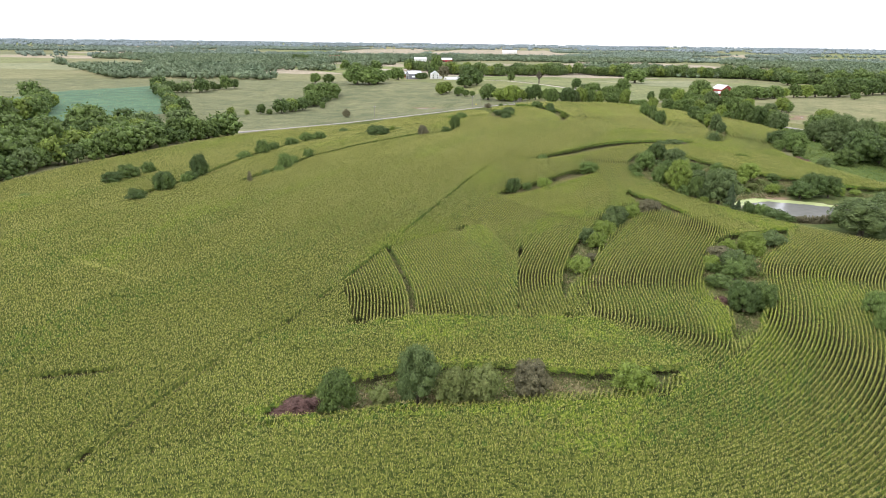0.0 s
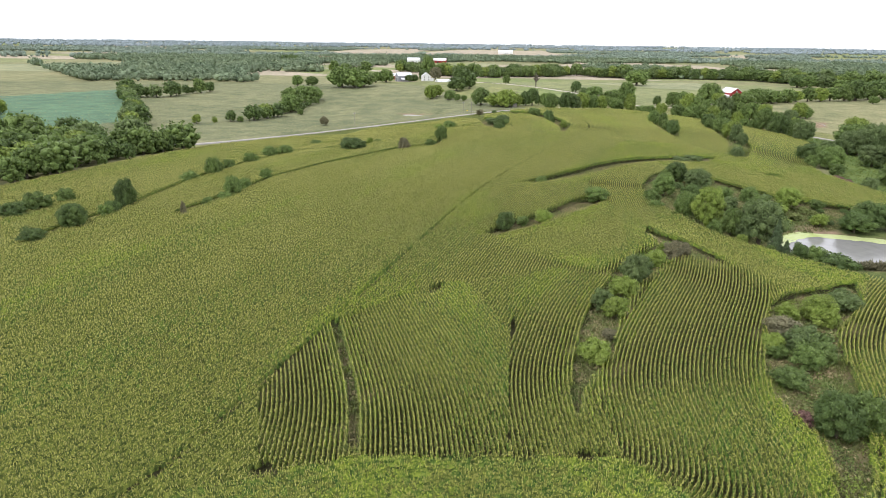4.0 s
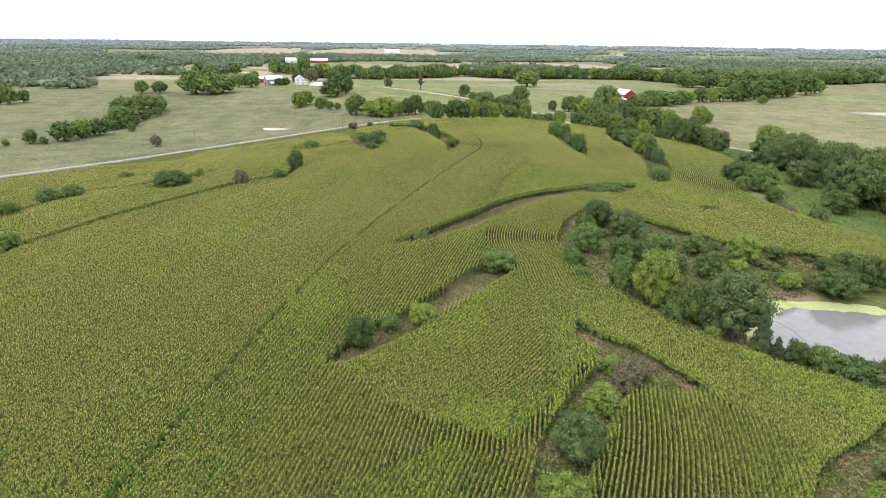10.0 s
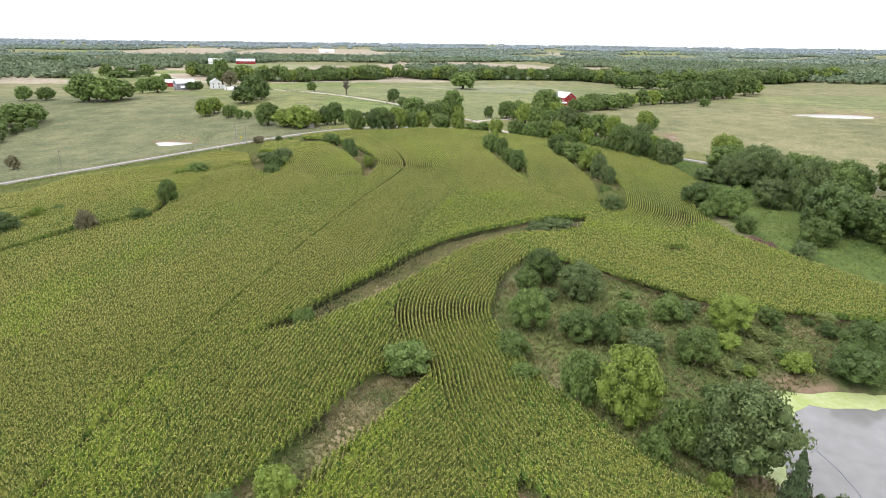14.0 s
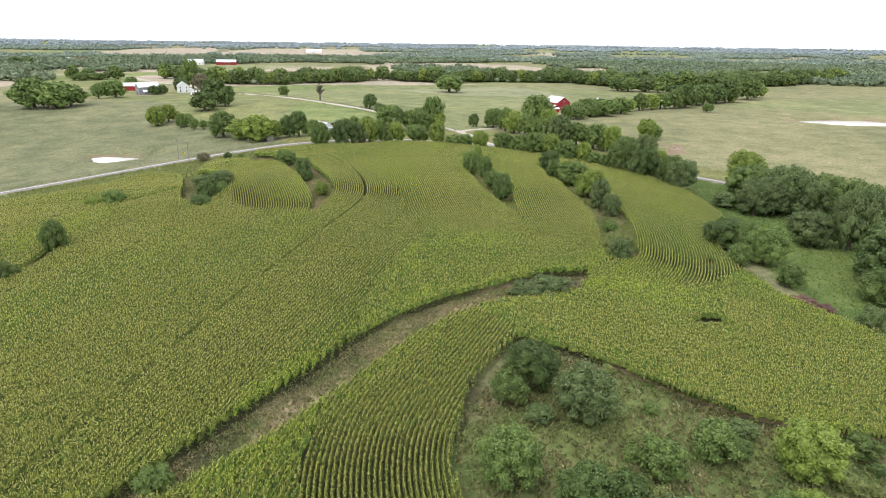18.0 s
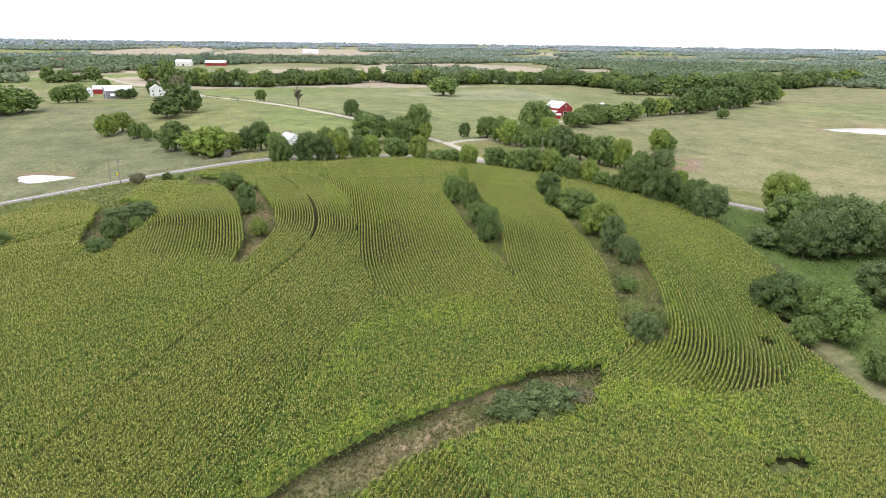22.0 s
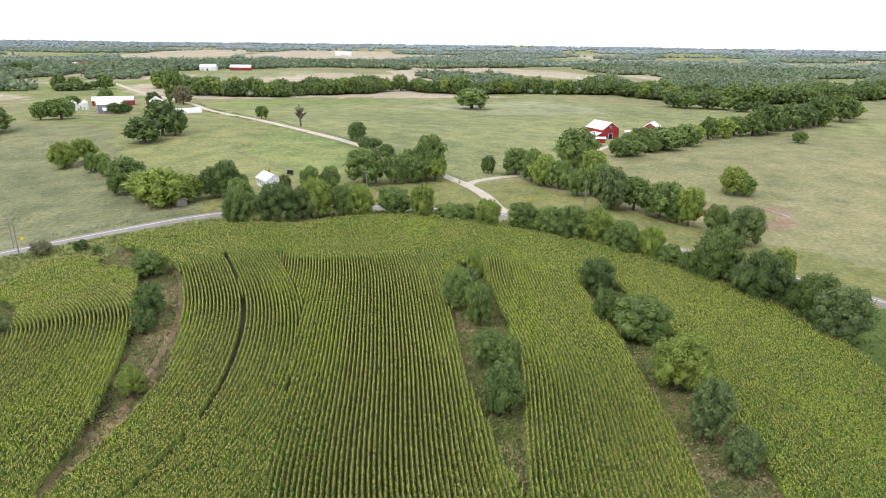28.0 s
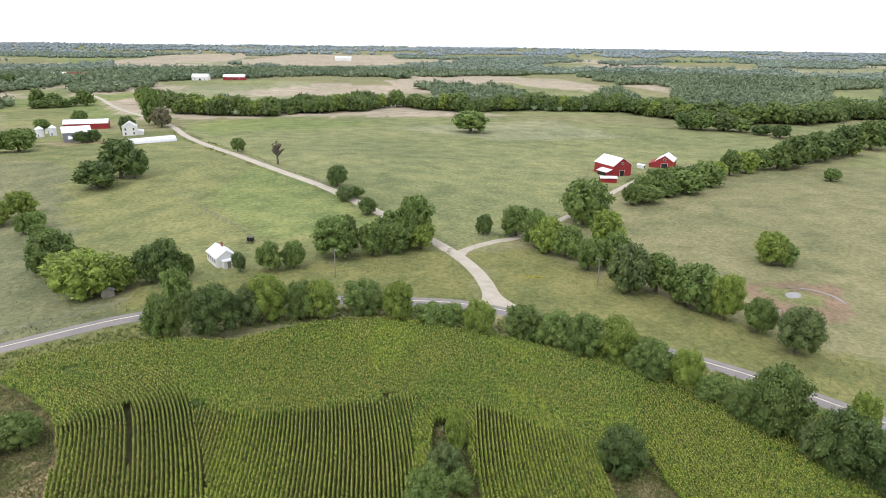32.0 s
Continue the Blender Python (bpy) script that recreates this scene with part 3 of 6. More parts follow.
ribbon("gravel_road", GRAVEL_ROAD, 5.6, GRAVEL, 0.16, "pale gravel side road flaring at the junction", "road", (17.0, 13.0))
ribbon("road", MAIN_ROAD, 6.4, ASPHALT, 0.24, "worn grey asphalt country road with a pale centre line", "road")
ribbon("centre_line", MAIN_ROAD, 0.42, YELLOW_PAINT, 0.33, "faded pale centre line painted on the asphalt road", "road marking")
BARE_SOIL = tinted("bare_soil", (0.17, 0.115, 0.08), (0.26, 0.18, 0.125), 0.95, 0.5, 0.4, 5.0)
for edge in ([(54.2, 300), (55.8, 314), (56.3, 328.7), (55.0, 340.8), (52.2, 354), (49.0, 361)],
             [(91.5, 202.8), (99, 193), (106, 187.2), (116.2, 182), (130, 178), (141, 174.6)],
             [(106.5, 318), (108.5, 333), (112.0, 350)],
             [(49.9, 142.7), (52.7, 137.4), (56.6, 133.8), (59.8, 129.1), (61.7, 124.6), (63.4, 120.8)]):
    ribbon("bare_soil", edge, 1.5, BARE_SOIL, 0.1, "reddish-brown bare soil along the edge of the corn", "soil")
ribbon("driveway", DRIVEWAY, 3.6, GRAVEL, 0.13, "pale gravel farm driveway leading to the red barns", "driveway", (7.0, 8.0))

# ------------------------------------------------------------------ ponds
for kind, (cx, cy, rx, ry, turn, level) in PONDS.items():
    a = np.linspace(0, 2 * np.pi, 72, endpoint=False)
    k = 1.035 * (1 + 0.07 * np.sin(3 * a + cx) + 0.04 * np.sin(5 * a))
    u, v = rx * k * np.cos(a), ry * k * np.sin(a)
    c, s = math.cos(radians(turn)), math.sin(radians(turn))
    ring = np.stack([cx + u * c - v * s, cy + u * s + v * c, np.full(72, level)], -1)
    verts = np.vstack([[cx, cy, level], ring])
    tris = [(0, 1 + i, 1 + (i + 1) % 72) for i in range(72)]
    # white sky reflection is put into the colour of these two ponds
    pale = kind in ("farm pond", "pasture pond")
    label = {"algae pond": "grey turbid farm pond with algae along its shore", "farm pond": "small muddy stock pond in rough pasture, sky reflection painted pale",
             "pasture pond": "shallow pond in the cattle pasture, sky reflection painted bright", "ring pond": "small round pale puddle ringed by green grass"}[kind]
    tagged(new("pond_water", mesh_of("pond_water", verts, tris, SKY_PALE_WATER if pale else WATER)), label, "pond", kind="structure")
    if kind == "algae pond":
        # floating algae: a crescent along the far shore
        ragged = 1 + 0.03 * np.sin(9 * a) + 0.025 * np.sin(17 * a + 1) + 0.02 * np.sin(31 * a)
        inner = np.stack([cx + 1.5 + (u * c - v * s) * 0.9 * ragged, cy - 3.6 + (u * s + v * c) * 0.86 * ragged, np.full(72, level + 0.02)], -1)
        outer = ring + (0, 0, 0.02)
        far = np.array([inner[i, 1] < outer[i, 1] and (outer[i, 1] > cy - 2) for i in range(72)])
        vv, ff = [], []
        for i in range(72):
            j = (i + 1) % 72
            if far[i] and far[j]:
                b = len(vv)
                vv += [outer[i], inner[i], inner[j], outer[j]]
                ff.append((b, b + 1, b + 2, b + 3))
        tagged(new("pond_algae", mesh_of("pond_algae", vv, ff, ALGAE)), "pale green algae scum floating along the pond shore", "algae", kind="stuff")
mud = []
a = np.linspace(-0.3, 1.5, 14)
for t in a:
    for r in (9.8, 10.5):
        px, py = 229.6 + r * math.cos(t) * 1.25, 400.5 + r * math.sin(t) * 0.85
        mud.append((px, py, float(ground(px, py)) + 0.08))
tagged(new("puddle", mesh_of("puddle", mud, [(2 * i, 2 * i + 1, 2 * i + 3, 2 * i + 2) for i in range(13)], WATER)), "thin curved pale puddle in a muddy track", "puddle", kind="structure")

# black hose that floats across the algae pond
hose = bmesh.new()
for a, b in zip([(92.6, 152.4), (94.0, 150.0), (94.9, 147.9), (95.1, 144.6), (94.6, 140.5), (93.4, 136.5)], [(94.0, 150.0), (94.9, 147.9), (95.1, 144.6), (94.6, 140.5), (93.4, 136.5), (91.5, 133.0)]):
    tube(hose, (*a, 2.22), (*b, 2.22), 0.06, 0.06, 6)
hose_mesh = bpy.data.meshes.new("floating_hose")
hose.to_mesh(hose_mesh)
hose.free()
hose_mesh.materials.append(GREY_METAL)
tagged(new("floating_hose", hose_mesh), "thin grey hose floating across the algae pond", "hose")

# ------------------------------------------------------------------ corn
rng = np.random.default_rng(7)
# the middle of the field, from its south edge to the hilltop
MIDLINE = rounded([(-6, -10), (5, 30), (25, 85), (52, 145), (75, 200), (90, 250), (100, 300)], 4.0)
ROW = 0.65


def corn_points():
    """Points along all rows: place, way of the row, planting."""
    px, py, dx, dy, zone, rows = [], [], [], [], [], []
    for number, (_, poly, guide) in enumerate(PLANTINGS):
        p = rounded(guide, 2.0)
        for end, nxt in ((0, 1), (-1, -2)):
            way = p[end] - p[nxt]
            way /= np.linalg.norm(way)
            extra = p[end] + way * np.arange(2, 160, 2.0)[:, None]
            p = np.vstack([extra[::-1], p]) if end == 0 else np.vstack([p, extra])
        for _ in range(6):
            p[1:-1] = (p[:-2] + 2 * p[1:-1] + p[2:]) / 4
        d = np.gradient(p, axis=0)
        d /= np.linalg.norm(d, axis=1)[:, None]
        n = np.stack([-d[:, 1], d[:, 0]], 1)
        corner = np.array(poly)
        far = [np.abs(((c - p) * n).sum(1)[np.argmin(((c - p) ** 2).sum(1))]) for c in corner]
        reach = min(max(far) + 12, 330)
        for k in range(int(-reach / ROW), int(reach / ROW) + 1):
            q = p + n * (k * ROW)
            # where the offset line folds back on itself, another part of the guide is nearer
            gap = np.sqrt(((q[:, None] - p[None, ::2]) ** 2).sum(2).min(1))
            true_row = (gap > abs(k) * ROW - 0.14).astype(float)
            if number == len(PLANTINGS) - 1:
                here = (q[:, 0] > -165) & (q[:, 0] < 180) & (q[:, 1] > -45) & (q[:, 1] < 395)
                q, true_row = q[here], true_row[here]
            if len(q) < 3:
                continue
            seg = np.r_[0, np.cumsum(np.hypot(*np.diff(q, axis=0).T))]
            s = np.arange(rng.random() * 0.6, seg[-1], 0.6)
            if len(s) == 0:
                continue
            ax, ay = np.interp(s, seg, q[:, 0]), np.interp(s, seg, q[:, 1])
            m = inside(ax, ay, poly) & (np.interp(s, seg, true_row) > 0.99)
            if not m.any():
                continue
            tx, ty = np.gradient(ax) if len(ax) > 1 else np.ones(1), np.gradient(ay) if len(ay) > 1 else np.zeros(1)
            t = np.hypot(tx, ty) + 1e-9
            px.append(ax[m]), py.append(ay[m]), dx.append((tx / t)[m]), dy.append((ty / t)[m]), zone.append(np.full(m.sum(), number)), rows.append(np.full(m.sum(), number * 1000.0 + k))
    px, py, dx, dy, zone, rows = (np.concatenate(v) for v in (px, py, dx, dy, zone, rows))
    # an earlier planting keeps the ground that a later one also covers
    keep = inside(px, py, CORN)
    for number, (_, poly, _) in enumerate(PLANTINGS[:-1]):
        later = zone > number
        keep &= ~(later & inside(px, py, poly))
    for poly in STRIPS.values():
        keep &= ~inside(px, py, poly)
    for cx, cy, rx, ry, turn in GAPS:
        c, s = math.cos(radians(turn)), math.sin(radians(turn))
        u, v = (px - cx) * c + (py - cy) * s, -(px - cx) * s + (py - cy) * c
        keep &= np.hypot(u / rx, v / ry) > 1
    # the wheel track through the long slope
    line = rounded(TRACK, 0.7)
    near = np.full(len(px), 9e9)
    for q in line:
        near = np.minimum(near, (px - q[0]) ** 2 + (py - q[1]) ** 2)
    keep &= (near > 0.5**2) | ((py < 270) & (rng.random(len(px)) < 0.1)) | (np.sin(px * 0.21 + py * 0.13) > 0.93)
    return tuple(v[keep] for v in (px, py, dx, dy, zone, rows))


px, py, dx, dy, zone, rows = corn_points()
pz = ground(px, py)
# whole rows differ a little, and so do stretches along them
row_turn = np.mod(np.sin(rows * 12.9898) * 43758.5453, 1)
along = px * dx + py * dy
streak = 0.6 * np.sin(along / 31 + 0.8 * np.sin(rows / 17) + rows / 13) + 0.4 * np.sin(rows / 7.3 + 2 * np.sin(along / 70)) + 0.25 * np.sin(rows / 2.1 + along / 45)
tall = 2.15 + 0.2 * np.sin(px * 0.05 + 1) * np.sin(py * 0.043) + 0.16 * streak + rng.normal(0, 0.09, len(px))


# low, moist ground keeps the corn green; the hill ripens; odd patches are lush or weedy
SWALE = rounded([(38, 20), (33, 50), (38, 90), (52, 125), (60, 150), (58, 180), (72, 208)], 4.0)
low = np.full(len(px), 9e9)
for q in SWALE:
    low = np.minimum(low, np.hypot(px - q[0], py - q[1]))
moist = 0.05 + 0.28 * np.exp(-(((py - 250) / 40) ** 2)) + 0.25 * np.exp(-((low / 17) ** 2)) + 0.1 * smooth((px - 35) / 70) + 0.4 * smooth((py - 340) / 20) + 0.2 * smooth((px - 120) / 20)
lush = 0.95 * streak + 0.7 * np.sin(px / 9 + 2 * np.sin(py / 31)) * np.sin(py / 17 + 1.5 * np.sin(px / 13 + 0.7)) + 0.5 * np.sin((px - 0.4 * py) / 5.5) * np.sin((py + px) / 21)
# the rows that border a grass strip get more light and stay bright yellow-green
border = np.zeros(len(px))
for name, poly in STRIPS.items():
    if "hedge" not in name:
        for a in range(6):
            border += inside(px + 3.4 * math.cos(a * 1.047), py + 3.4 * math.sin(a * 1.047), poly)
moist = moist + 0.32 * streak + 0.15 * (row_turn - 0.5)
draw = rng.random(len(px)) - 0.32 * np.clip(border, 0, 1)
look_of = np.where(draw < 0.65 * smooth((lush - 0.45) / 0.9) + 0.3 * smooth((py - 285) / 30) * smooth((px - 60) / 20) * (1 - smooth((py - 342) / 14)), 2, np.where(rng.random(len(px)) < moist, 1, 0))


aside = np.full(len(px), 9e9)
for q in MIDLINE:
    aside = np.minimum(aside, np.hypot(px - q[0], py - q[1]))
unseen = py < -10
detail = np.where(unseen, 0, np.where(aside < 75, 2, np.where(aside < 140, 1, 0)))


def corn_leaves(seed):
    """Narrow arching leaves on both sides of the row: short bright ones at the top, long ones below in darker, shaded
    green.
    """
    r = np.random.default_rng(seed)
    count = np.array([3, 5, 8])[detail]
    count[unseen] = 1
    i = np.repeat(np.arange(len(px)), count)
    n, grow = len(i), np.array([1.5, 1.2, 1.0])[detail][i]
    along = r.uniform(-0.34, 0.34, n)
    bx, by = px[i] + dx[i] * along + r.normal(0, 0.035, n), py[i] + dy[i] * along + r.normal(0, 0.035, n)
    ang = np.arctan2(dy[i], dx[i]) + np.where(r.random(n) < 0.5, 1, -1) * (np.pi / 2 + r.normal(0, 0.6, n))
    c, s = np.cos(ang), np.sin(ang)
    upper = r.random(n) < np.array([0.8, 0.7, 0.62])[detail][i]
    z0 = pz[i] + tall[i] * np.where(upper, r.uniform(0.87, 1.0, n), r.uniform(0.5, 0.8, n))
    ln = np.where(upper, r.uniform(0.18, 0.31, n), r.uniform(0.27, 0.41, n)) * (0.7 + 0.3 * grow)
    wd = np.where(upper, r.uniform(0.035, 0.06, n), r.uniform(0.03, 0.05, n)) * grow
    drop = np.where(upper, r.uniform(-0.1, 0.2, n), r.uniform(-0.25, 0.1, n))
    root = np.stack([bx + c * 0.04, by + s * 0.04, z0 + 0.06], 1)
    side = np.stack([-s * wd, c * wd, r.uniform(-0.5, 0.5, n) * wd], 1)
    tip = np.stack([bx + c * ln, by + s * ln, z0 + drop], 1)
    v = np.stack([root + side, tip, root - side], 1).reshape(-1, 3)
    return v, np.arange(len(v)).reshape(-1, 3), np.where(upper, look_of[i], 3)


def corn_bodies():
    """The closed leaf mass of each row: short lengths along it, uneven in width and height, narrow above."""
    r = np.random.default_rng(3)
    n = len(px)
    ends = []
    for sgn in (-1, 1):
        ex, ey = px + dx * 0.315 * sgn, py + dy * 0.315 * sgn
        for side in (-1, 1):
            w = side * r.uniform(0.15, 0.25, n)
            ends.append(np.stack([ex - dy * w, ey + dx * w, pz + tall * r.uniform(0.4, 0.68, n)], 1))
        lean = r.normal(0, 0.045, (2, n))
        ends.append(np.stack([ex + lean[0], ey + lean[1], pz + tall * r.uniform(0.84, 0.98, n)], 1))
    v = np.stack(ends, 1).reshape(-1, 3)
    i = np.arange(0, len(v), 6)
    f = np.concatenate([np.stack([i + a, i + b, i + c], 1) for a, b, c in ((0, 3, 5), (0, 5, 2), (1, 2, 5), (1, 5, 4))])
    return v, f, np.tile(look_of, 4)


def edge_stalks():
    """Leaves that clothe the stand down to the ground where it ends at a strip, a gap or the field's edge."""
    r = np.random.default_rng(9)
    edge = np.zeros(len(px), bool)
    for ox, oy in ((0.9, 0), (-0.9, 0), (0, 0.9), (0, -0.9), (0.65, 0.65), (-0.65, -0.65)):
        out = ~inside(px + ox, py + oy, CORN)
        for poly in STRIPS.values():
            out |= inside(px + ox, py + oy, poly)
        edge |= out
    X0, Y0, Z0, H = (np.repeat(q[edge], 12) for q in (px, py, pz, tall))
    n = len(X0)
    X0, Y0, a, b = X0 + r.normal(0, 0.22, n), Y0 + r.normal(0, 0.22, n), r.uniform(0, 6.3, n), r.normal(0, 0.9, n)
    c, s, w = np.cos(a), np.sin(a), r.uniform(0.04, 0.08, n)
    f = r.uniform(0.05, 0.85, n)
    ln = r.uniform(0.3, 0.6, n)
    v = np.stack([np.stack([X0 - s * w, Y0 + c * w, Z0 + H * f], 1), np.stack([X0 + s * w, Y0 - c * w, Z0 + H * f + 0.05], 1),
                  np.stack([X0 + c * ln, Y0 + s * ln, Z0 + H * f + r.uniform(-0.1, 0.4, n)], 1)], 1).reshape(-1, 3)
    return v, np.arange(len(v)).reshape(-1, 3), np.zeros(n, int)


def corn_tassels():
    """Thin upright tufts on the tops of the plants."""
    r = np.random.default_rng(5)
    count = np.where(unseen, 1, np.array([2, 3, 4])[detail])
    i = np.repeat(np.arange(len(px)), count)
    i = i[r.random(len(i)) < 1.0 - 0.6 * np.clip(moist[i], 0, 1)]
    n = len(i)
    along = r.uniform(-0.32, 0.32, n)
    X0, Y0 = px[i] + dx[i] * along + r.normal(0, 0.05, n), py[i] + dy[i] * along + r.normal(0, 0.05, n)
    a, w, z = r.uniform(0, 6.3, n), np.array([0.085, 0.05, 0.036])[detail][i] * r.uniform(0.7, 1.2, n), pz[i] + tall[i] * 0.97
    up = r.uniform(0.2, 0.4, n)
    p0 = np.stack([X0 - np.cos(a) * w, Y0 - np.sin(a) * w, z + up], 1)
    p1 = np.stack([X0 + np.cos(a) * w, Y0 + np.sin(a) * w, z + up - 0.05], 1)
    p2 = np.stack([X0 + r.normal(0, 0.05, n), Y0 + r.normal(0, 0.05, n), z - 0.14], 1)
    v = np.stack([p0, p1, p2], 1).reshape(-1, 3)
    return v, np.arange(len(v)).reshape(-1, 3), np.zeros(n, int)


field = thing("corn_field", pose(0, 0, 0), "tall green corn in curved contour rows, tasselled", "corn field", kind="stuff")
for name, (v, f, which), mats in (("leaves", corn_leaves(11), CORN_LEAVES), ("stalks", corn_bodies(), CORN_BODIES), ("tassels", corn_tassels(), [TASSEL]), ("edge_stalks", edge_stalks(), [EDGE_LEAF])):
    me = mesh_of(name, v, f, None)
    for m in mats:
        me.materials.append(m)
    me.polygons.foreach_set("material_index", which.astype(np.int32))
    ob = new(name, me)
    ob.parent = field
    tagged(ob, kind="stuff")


# ------------------------------------------------------------------ weeds on the grass strips and verges
def tufts(places, size, seed, blades=3):
    r = np.random.default_rng(seed)
    n = len(places)
    z = ground(places[:, 0], places[:, 1])
    vs = []
    for k in range(blades):
        a = r.uniform(0, 6.3, n)
        h, w = size * r.uniform(0.4, 1.3, n), size * r.uniform(0.25, 0.5, n)
        lean = r.uniform(0.3, 1.3, n) * h
        b = r.uniform(0, 6.3, n)
        vs.append(np.stack([
            np.stack([places[:, 0] - np.cos(a) * w, places[:, 1] - np.sin(a) * w, z - 0.05], 1),
            np.stack([places[:, 0] + np.cos(a) * w, places[:, 1] + np.sin(a) * w, z - 0.05], 1),
            np.stack([places[:, 0] + np.cos(b) * lean, places[:, 1] + np.sin(b) * lean, z + h], 1)], 1))
    v = np.concatenate(vs).reshape(-1, 3)
    return v, np.arange(len(v)).reshape(-1, 3)


def scattered(poly, every_m2, seed):
    p = np.array(poly)
    r = np.random.default_rng(seed)
    lo, hi = p.min(0), p.max(0)
    n = int((hi - lo).prod() / every_m2)
    q = lo + r.random((n, 2)) * (hi - lo)
    return q[inside(q[:, 0], q[:, 1], poly)]


def brush(name, places, low, high, seed, label, mats, leaves=22):
    """Low leafy clumps of weeds; neighbours are of one kind in patches."""
    r = np.random.default_rng(seed)
    m = len(places)
    size = r.uniform(low, high, m)
    z = ground(places[:, 0], places[:, 1])
    d = r.normal(0, 1, (m, leaves, 3))
    d[..., 2] = np.abs(d[..., 2])
    d /= np.linalg.norm(d, axis=-1, keepdims=True)
    c = np.stack([places[:, 0], places[:, 1], z], 1)[:, None] + d * (size[:, None, None] * r.uniform(0.55, 1.1, (m, leaves, 1)) * np.array([1, 1, 0.85]))
    t = np.cross(d, r.normal(0, 1, d.shape))
    t /= np.linalg.norm(t, axis=-1, keepdims=True) + 1e-9
    o = np.cross(d, t) + 0.4 * d + r.normal(0, 0.25, d.shape)
    k = size[:, None, None] * r.uniform(0.1, 0.22, (m, leaves, 1))
    v = np.stack([c - t * k * 0.7, c + t * k * 0.7, c + o * k * 1.5], 2).reshape(-1, 3)
    patch = np.sin(places[:, 0] * 0.33 + 2 * np.sin(places[:, 1] * 0.21 + seed)) + np.sin(places[:, 1] * 0.27 + 1.7 * np.sin(places[:, 0] * 0.17)) + r.normal(0, 0.7, m)
    which = np.clip(((patch + 2.2) / 4.4 * len(mats)).astype(int), 0, len(mats) - 1)
    me = mesh_of(name, v, np.arange(len(v)).reshape(-1, 3), None)
    for q in mats:
        me.materials.append(q)
    me.polygons.foreach_set("material_index", np.repeat(which, leaves).astype(np.int32))
    tagged(new(name, me), label, "brush", kind="stuff")


GREEN_STRIPS = ("grass lane", "first", "right", "middle", "terrace mid", "terrace east", "hedge west", "hedge far west")
spots = np.vstack([scattered(poly, 0.13, 20 + i) for i, poly in enumerate(STRIPS.values())])
v, f = tufts(spots, 0.38, 31)
tagged(new("strip_weeds", mesh_of("strip_weeds", v, f, WEED)), "dry brown and green weeds on the terrace strips", "weeds", kind="stuff")
for i, (strip, poly) in enumerate(STRIPS.items()):
    if strip in GREEN_STRIPS:
        brush("strip_brush", scattered(poly, 0.45, 60 + i), 0.3, 1.1, 70 + i, "low green and brown weeds filling a strip in corn", [LEAF["w"], LEAF["m"], DRY_GRASS, LEAF["w"], LEAF["y"]])
    else:
        brush("strip_brush", scattered(poly, 0.6, 60 + i), 0.25, 0.7, 70 + i, "tan dry weeds with green tufts on a strip", [DRY_GRASS, DRY_GRASS, LEAF["p"], LEAF["w"]])
WOODLOT = [(60, 172), (62, 190), (80, 211), (92, 201), (105, 186), (142, 173), (150, 165), (126, 164), (84, 152), (86, 130), (70, 141)]
v, f = tufts(scattered(WOODLOT, 0.35, 40), 0.55, 32)
brush("woodlot_brush", scattered(WOODLOT, 2.2, 90), 0.3, 1.0, 91, "dry and green weeds between the woodlot trees", [DRY_GRASS, LEAF["w"], LEAF["m"], LEAF["w"]])
tagged(new("woodlot_undergrowth", mesh_of("woodlot_undergrowth", v, f, WEED)), "tall green weeds and brush under the woodlot trees", "undergrowth", kind="stuff")
VERGE = [(-118, 288), (-90, 314), (-60, 319), (-50, 339), (-26, 346), (-9, 353), (-7, 359), (4, 358), (15, 342), (17, 371), (26, 372), (37, 364), (33, 378), (33, 386), (60, 391), (103, 395), (140, 381), (161, 368), (176, 350), (195, 335), (190, 357), (160, 383), (118, 402), (60, 402), (20, 390), (-20, 374), (-60, 354), (-95, 327), (-122, 302)]
road_side = []
for line, off, spread in ((GRAVEL_ROAD[6:13], 4.6, 1.0), (GRAVEL_ROAD[6:13], -4.6, 0.8), (DRIVEWAY, 3.2, 0.8), (MAIN_ROAD[3:9], -6.5, 1.2), (MAIN_ROAD[3:9], 6.0, 1.2)):
    p = rounded(line, 1.1)
    d = np.gradient(p, axis=0)
    d /= np.linalg.norm(d, axis=1)[:, None]
    q = p + np.stack([-d[:, 1], d[:, 0]], 1) * (off + rng.normal(0, spread, len(p)))[:, None]
    road_side.append(q[np.sin(np.arange(len(q)) / 9 + off) > -0.45])
brush("roadside_brush", np.vstack(road_side), 0.4, 1.3, 95, "low green and brown brush along the roads", [LEAF["m"], LEAF["w"], LEAF["p"], LEAF["k"]])
MEADOWS = [poly for kind, poly in FIELDS if kind == "verge"][1:]
for i, poly in enumerate(MEADOWS):
    brush("verge_weeds", scattered(poly, 2.0 if i == 0 else 4.0, 96 + i), 0.2, 0.65, 98 + i, "rank green and tan weeds on the road verge", [LEAF["w"], LEAF["y"], DRY_GRASS, LEAF["w"], LEAF["m"]], 12)
brush("goldenrod", np.array([(156.1 + rng.normal(0, 2.2), 422.5 + rng.normal(0, 1.0)) for _ in range(40)]), 0.25, 0.6, 101, "patch of yellow goldenrod in flower on the verge", [GOLDENROD])
CREEK_MEADOW = [c for kind, poly in FIELDS if kind == "tall" for c in poly]
v, f = tufts(scattered(CREEK_MEADOW, 0.8, 43), 0.4, 36)
tagged(new("meadow_grass", mesh_of("meadow_grass", v, f, MEADOW_BLADE)), "tall rank green grass in the creek meadow", "grass", kind="stuff")
v, f = tufts(scattered(VERGE, 0.5, 41), 0.6, 33)
